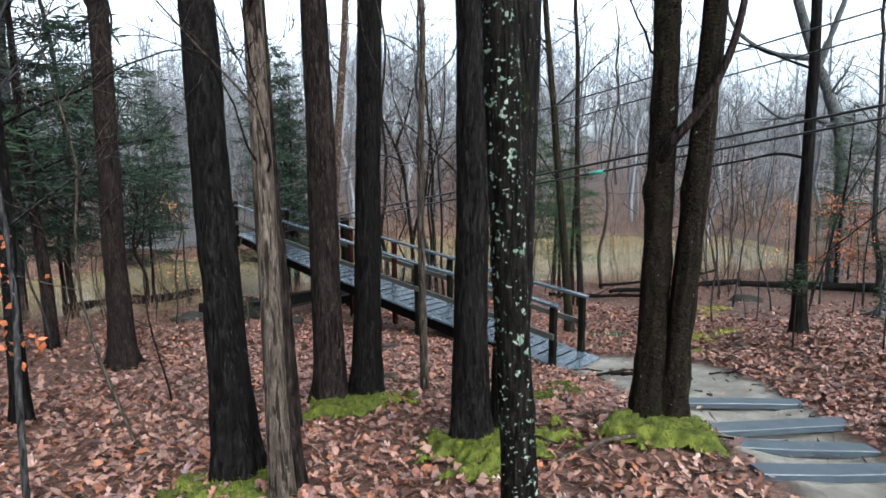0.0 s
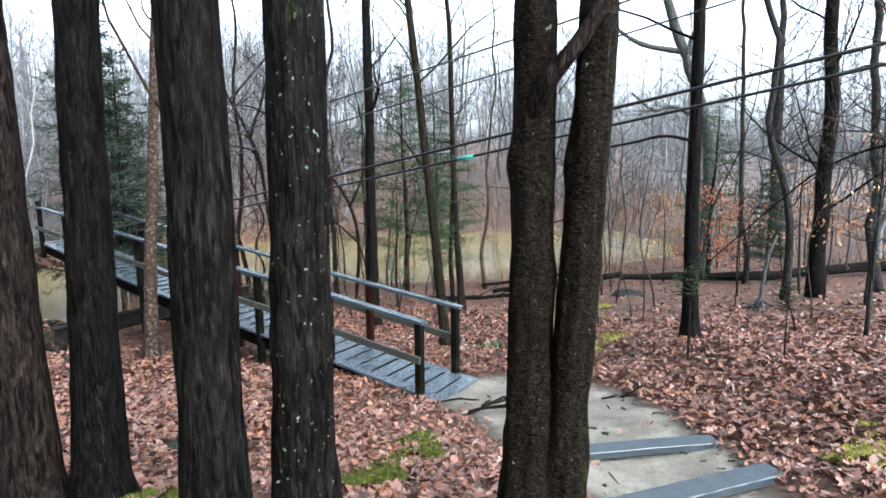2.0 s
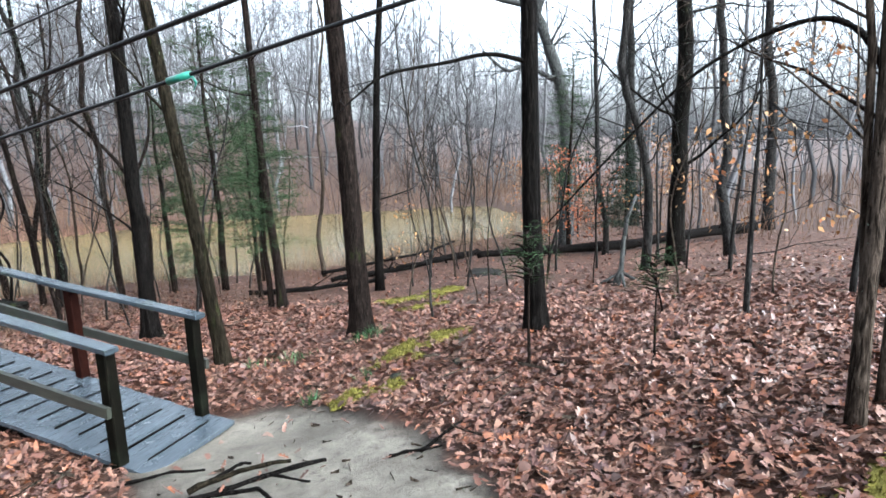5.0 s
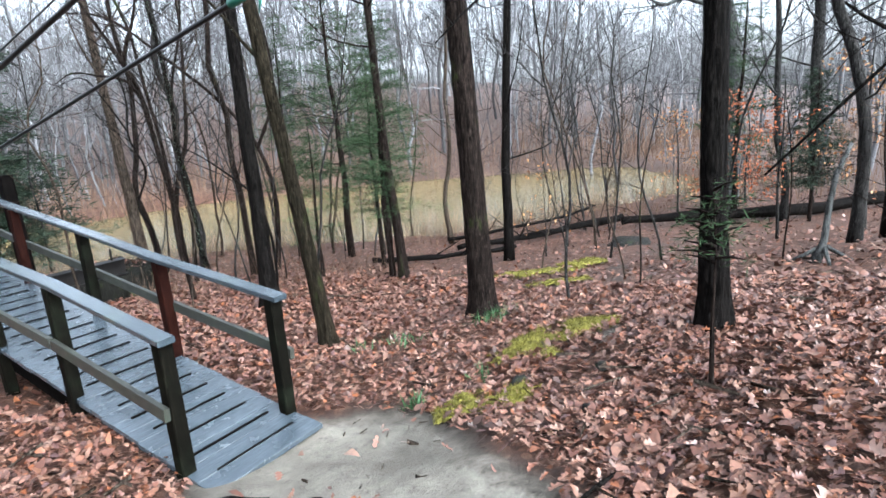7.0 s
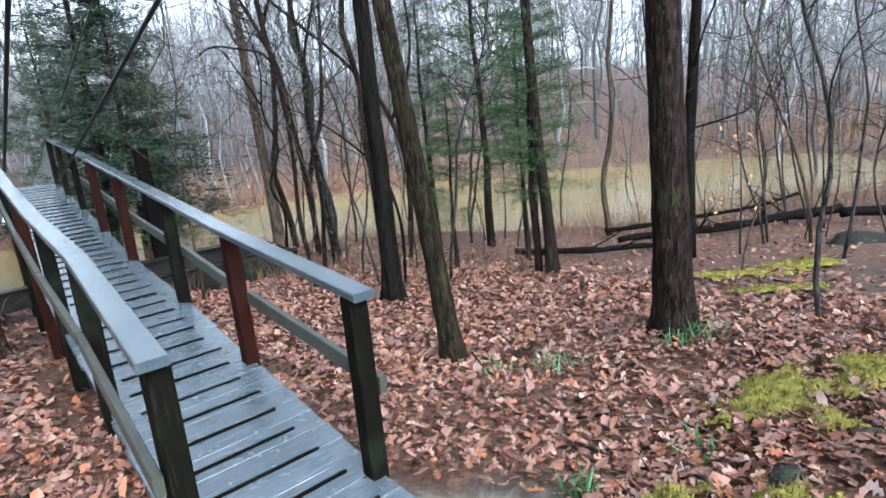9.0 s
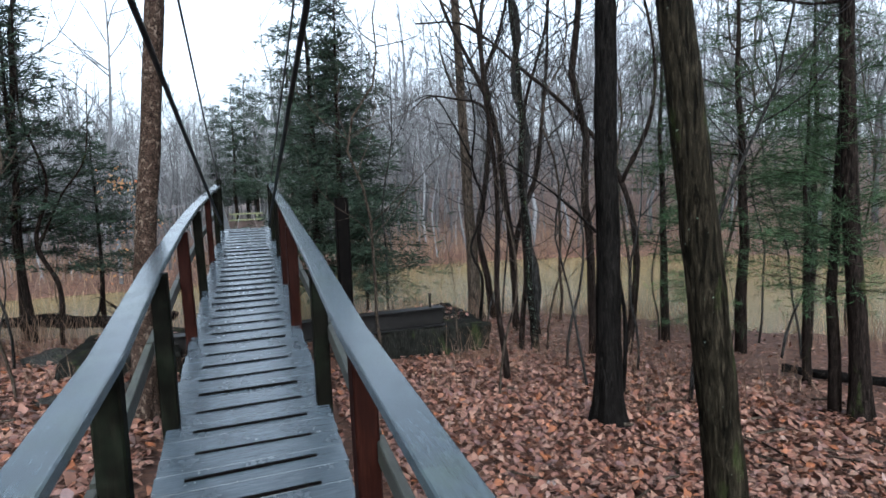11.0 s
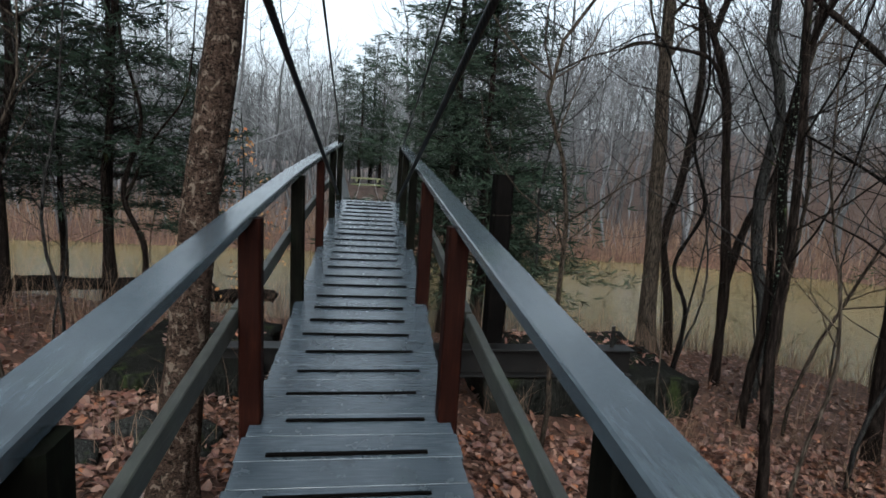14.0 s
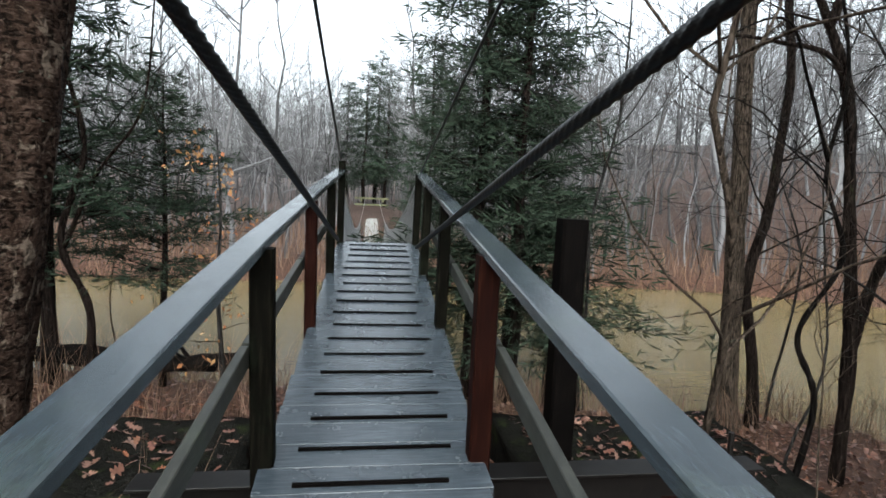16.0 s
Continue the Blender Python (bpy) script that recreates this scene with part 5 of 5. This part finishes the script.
crooked_tree(7.9, -0.5, ((((7.9, -0.5, -0.6), (8.0, -0.5, 0.6), (8.2, -0.38, 1.4), (8.27, -0.17, 1.69), (8.32, 0.15, 1.67), (8.34, 0.55, 1.46), (8.34, 0.9, 1.12), (8.29, 1.46, 0.5)), 0.026, 0.005),), 405, BARK_DARK, "thin dark sapling arching over the leaves")
crooked_tree(4.9, 15.0, ((((4.9, 15.0, -2.1), (4.95, 15.05, -1.0), (4.7, 15.0, -0.2), (4.9, 15.1, 0.8), (4.6, 15.2, 2.0), (4.7, 15.0, 3.8)), 0.045, 0.015),
                         (((4.72, 15.0, -0.3), (5.1, 14.9, 0.5), (5.5, 15.0, 1.2), (5.6, 15.1, 2.4)), 0.025, 0.008)), 406, BARK_BROWN, "dark crooked sapling by the water")

# big pale tree behind the trail
crooked_tree(23.4, 3.5, ((((23.4, 3.5, -2.6), (23.4, 3.5, 0.5), (23.35, 3.65, 2.6), (23.0, 4.3, 4.7), (22.7, 5.0, 6.8), (22.3, 5.8, 10.0), (22.2, 6.0, 13.0)), 0.24, 0.10),
                          (((23.3, 3.75, 2.9), (22.9, 4.7, 3.4), (22.6, 5.3, 3.3), (22.3, 6.0, 3.9)), 0.09, 0.03),
                          (((22.9, 4.5, 5.2), (22.4, 5.9, 5.6), (22.0, 6.9, 6.6), (21.8, 7.4, 8.6)), 0.10, 0.03),
                          (((22.95, 4.4, 4.9), (23.3, 3.9, 7.0), (23.6, 3.2, 9.5), (23.7, 3.1, 12.5)), 0.11, 0.04)), 407, BARK_PALE, "tall pale dead tree with bent broken limbs")
tree(20.5, -1.2, 0.13, (0.02, 0.10), 15, 72, BARK_GREY, "tall grey tree forking above the slope", 4.0, 9, False, 0.15, reach=3.5)
tree(23.0, -5.5, 0.2, (0.0, 0.05), 15, 73, BARK_GREY, "tall grey tree on the slope", 4.0, 9, False, 0.1, reach=3.5)
tree(17.5, -4.5, 0.16, (0.0, 0.03), 14, 74, BARK_DARK, "tall dark tree on the leafy slope", 3.0, 9, False, 0.06, reach=3.2)

# ---- leaves that still hang, brush and shoots ----
def hanging(name, centres, n, spread, lo, hi, material, label):
    c = np.array(centres)[rng.integers(0, len(centres), n)] + rng.normal(0, 1, (n, 3)) * np.array(spread)
    s = rng.uniform(lo, hi, n)
    u = rng.normal(0, 1, (n, 3)) + np.array([0, 0, -0.7])
    u /= np.linalg.norm(u, axis=1)[:, None]
    w = np.cross(u, rng.normal(0, 1, (n, 3)))
    w /= np.linalg.norm(w, axis=1)[:, None]
    s = s[:, None]
    v = np.stack([c, c + u * s * 0.35 + w * s * 0.28, c + u * s, c + u * s * 0.35 - w * s * 0.28], 1).reshape(-1, 3)
    return tagged(new(name, fast_mesh(name, v, np.arange(len(v)).reshape(-1, 4), material)), label, "leaves", kind="stuff")


def beech(x, y, h, seed, n, foliage=BEECH, label="young beech holding tan and orange leaves"):
    rg = np.random.default_rng(seed)
    z = gz(x, y)
    t = thing("beech_sapling", x, y, z, label, "sapling")
    stem = Shape()
    line = trunk_line(h, (rg.uniform(-0.05, 0.05), rg.uniform(-0.05, 0.05)), 0.05, rg, 14)
    line[0][2] = -0.1
    stem.tube(line, 0.011 * h * (1 - 0.8 * np.linspace(0, 1, 14)), 6)
    part("stem", stem, BARK_GREY, t, soft=True)
    tw, tips = Shape(), []
    for j in range(16):
        f = rg.uniform(0.2, 0.95)
        p = np.array([np.interp(f * h, line[:, 2], line[:, i]) for i in range(3)])
        a = rg.uniform(0, 6.283)
        d = np.array([math.cos(a), math.sin(a), 0.12])
        ln = 0.36 * h * (1.1 - 0.7 * f)
        limb(tw, p, d, ln, 0.008, 1, rg, 4, 3)
        tips += [p + d * ln * q for q in (0.35, 0.5, 0.65, 0.8, 0.95)]
    tagged(part("twig", tw, BARK_GREY, t, soft=True), kind="stuff")
    c = np.array(tips)[rg.integers(0, len(tips), n)] + rg.normal(0, 0.09, (n, 3))
    u = rg.normal(0, 1, (n, 3)) + np.array([0, 0, -0.8])
    u /= np.linalg.norm(u, axis=1)[:, None]
    w = np.cross(u, rg.normal(0, 1, (n, 3)))
    w /= np.linalg.norm(w, axis=1)[:, None]
    s = rg.uniform(0.05, 0.09, (n, 1))
    v = np.stack([c, c + u * s * 0.4 + w * s * 0.27, c + u * s, c + u * s * 0.4 - w * s * 0.27], 1).reshape(-1, 3)
    tagged(part("foliage", fast_mesh("foliage", v, np.arange(len(v)).reshape(-1, 4), foliage), None, t), kind="stuff")


for x, y, h, sd, n in ((11.8, -1.4, 3.6, 81, 230), (9.4, -2.3, 2.4, 82, 150), (14.0, -0.4, 3.2, 83, 170), (17.76, 0.6, 3.4, 84, 420), (10.5, -0.15, 3.0, 96, 130), (21.0, 4.4, 3.0, 85, 320), (-0.6, 6.6, 2.4, 86, 200), (-0.2, 5.3, 1.9, 87, 160), (6.2, 15.6, 3.2, 88, 240), (16.0, 5.9, 1.9, 89, 60), (24, 0.5, 3.5, 90, 300)):
    beech(x, y, h, sd, n)
for x, y, h, sd, n in ((18.1, 2.95, 3.0, 93, 420), (17.3, 1.9, 2.8, 94, 260), (24.5, 3.2, 3.2, 95, 300)):
    beech(x, y, h, sd, n, RED_BEECH, "young tree holding orange-red leaves by the log")
beech(0.3, 4.6, 1.75, 92, 340, RED_BEECH, "young beech with drooping orange leaves beside a black tree")


def blades(name, x, y, lo, hi, width, lean, material, label, category):
    n = len(x)
    h = rng.uniform(lo, hi, n)
    a = rng.uniform(0, 6.283, n)
    dx, dy = rng.normal(0, lean, n) * h, rng.normal(0, lean, n) * h
    z = ground_z(x, y) - 0.02
    wx, wy = np.cos(a) * width, np.sin(a) * width
    mx, my, mz = x + 0.38 * dx, y + 0.38 * dy, z + 0.6 * h
    v = np.stack([np.stack([x - wx, y - wy, z], -1), np.stack([x + wx, y + wy, z], -1), np.stack([mx + 0.7 * wx, my + 0.7 * wy, mz], -1),
                  np.stack([mx - 0.7 * wx, my - 0.7 * wy, mz], -1), np.stack([x + dx, y + dy, z + h], -1)], 1).reshape(-1, 3)
    f = (np.array([(0, 1, 2), (0, 2, 3), (3, 2, 4)])[None] + (np.arange(n) * 5)[:, None, None]).reshape(-1, 3)
    return tagged(new(name, fast_mesh(name, v, f, material)), label, category, kind="stuff")


bx = rng.uniform(-8, 34, 26000)
by = near_shore(bx) - rng.random(26000) ** 1.5 * 4.5 + 0.9
thick = vnoise(bx * 0.9, by * 0.9, 400, 64, 64) > 0.40
ok = thick & ~((bx > 6.9) & (bx < 8.9)) & ~((bx > 9.0) & (bx < 11.7) & (by > 12) & (by < 14.1))
blades("dead_brush", bx[ok], by[ok], 0.2, 0.95, 0.0035, 0.35, BRUSH, "dead brown weeds and stems along the river edge", "brush")
wx = np.concatenate([rng.uniform(2.5, 6.9, 1000), rng.uniform(9.0, 14.5, 2600)])
wy = np.concatenate([rng.uniform(10.5, 17, 1000), rng.uniform(8.5, 15, 2600)])
ok = (vnoise(wx * 1.3, wy * 1.3, 410, 64, 64) > 0.45) & ~((wx > 9.0) & (wx < 11.7) & (wy > 12) & (wy < 14.1))
blades("dead_weeds", wx[ok], wy[ok], 0.15, 0.7, 0.003, 0.5, BRUSH, "thin dead brown weeds among the leaves beside the ramp", "brush")
fx = rng.uniform(-30, 70, 14000)
fy = far_shore(fx) + rng.random(14000) ** 1.4 * 9 - 0.3
fx, fy = np.concatenate([fx, rng.uniform(25, 60, 7000)]), np.concatenate([fy, rng.uniform(-16, 12, 7000)])
ok = (fy < near_shore(fx)) | (fy > far_shore(fx) - 0.6)
fx, fy = fx[ok], fy[ok]
blades("far_brush", fx, fy, 0.3, 1.5, 0.012, 0.35, BRUSH, "brown brush along the far bank", "brush")


tx = rng.uniform(-35, 75, 12000)
ty = far_shore(tx) + 1.0 + rng.random(12000) ** 1.1 * 60
ok = (np.abs(tx - 8.6) > 1.5) | (ty > 54)
blades("far_thicket", tx[ok], ty[ok], 0.5, 2.4, 0.012, 0.3, HAZY_FAR_BARK, "thin grey understorey stems on the far hillside, paled for haze", "thicket")


def shoots(x, y, n, spread, h, label):
    xs, ys = x + rng.normal(0, spread, n), y + rng.normal(0, spread, n)
    blades("green_shoot", xs, ys, 0.5 * h, h, 0.008, 0.5, GRASS, label, "plant")


for x, y, n, sp, h in ((10.78, 4.28, 70, 0.12, 0.22), (11.1, 4.2, 40, 0.10, 0.18), (10.0, 4.9, 36, 0.12, 0.15), (9.6, 5.2, 24, 0.10, 0.14), (8.62, 3.75, 30, 0.05, 0.14), (9.2, 3.5, 24, 0.08, 0.12)):
    shoots(x, y, n, sp, h, "small tuft of green shoots in the leaves")

# tuft of tape on the cable
sh = Shape()
p, q = cable_at(4.46, *THICK_R), cable_at(4.22, *THICK_R)
sh.tube([p, q], [0.03, 0.028], 10)
sh.tube([q, (q[0] + 0.03, q[1] - 0.02, q[2] - 0.06), (q[0] + 0.05, q[1] + 0.03, q[2] - 0.12)], [0.012, 0.010, 0.004], 5)
whole("tape_marker", sh, TAPE, "green tape wrapped round the steel cable", "tape", soft=True)

# shed bark and sticks on the soil
sx, sy = scatter(650, 0, 14, -2, 10)
extra = rng.random((170, 2)) * (4.2, 4.0) + (4.4, 0.4)
sx, sy = np.concatenate([sx, extra[:, 0]]), np.concatenate([sy, extra[:, 1]])
n = len(sx)
a, ln = rng.uniform(0, 6.283, n), np.where(np.arange(n) < n - 170, rng.uniform(0.06, 0.35, n), rng.uniform(0.015, 0.10, n))
zc = ground_z(sx, sy) + np.where(np.arange(n) < n - 170, 0.035, -0.028)
v = np.stack([np.stack([sx + np.cos(a) * ln * e + np.sin(a) * o, sy + np.sin(a) * ln * e - np.cos(a) * o, zc + np.where(o == 0, 0.012, 0.0) + e * 0.02 * rng.normal(0, 1, n)], -1) for e in (-0.5, 0.5) for o in (-0.0025, 0.0, 0.0025)], 1).reshape(-1, 3)
f = (np.array([(0, 1, 4, 3), (1, 2, 5, 4)])[None] + (np.arange(n) * 6)[:, None, None]).reshape(-1, 4)
tagged(new("twig_litter", fast_mesh("twig_litter", v, f, BARK_TAN)), "small dead twigs strewn on the forest floor", "twigs", kind="stuff")
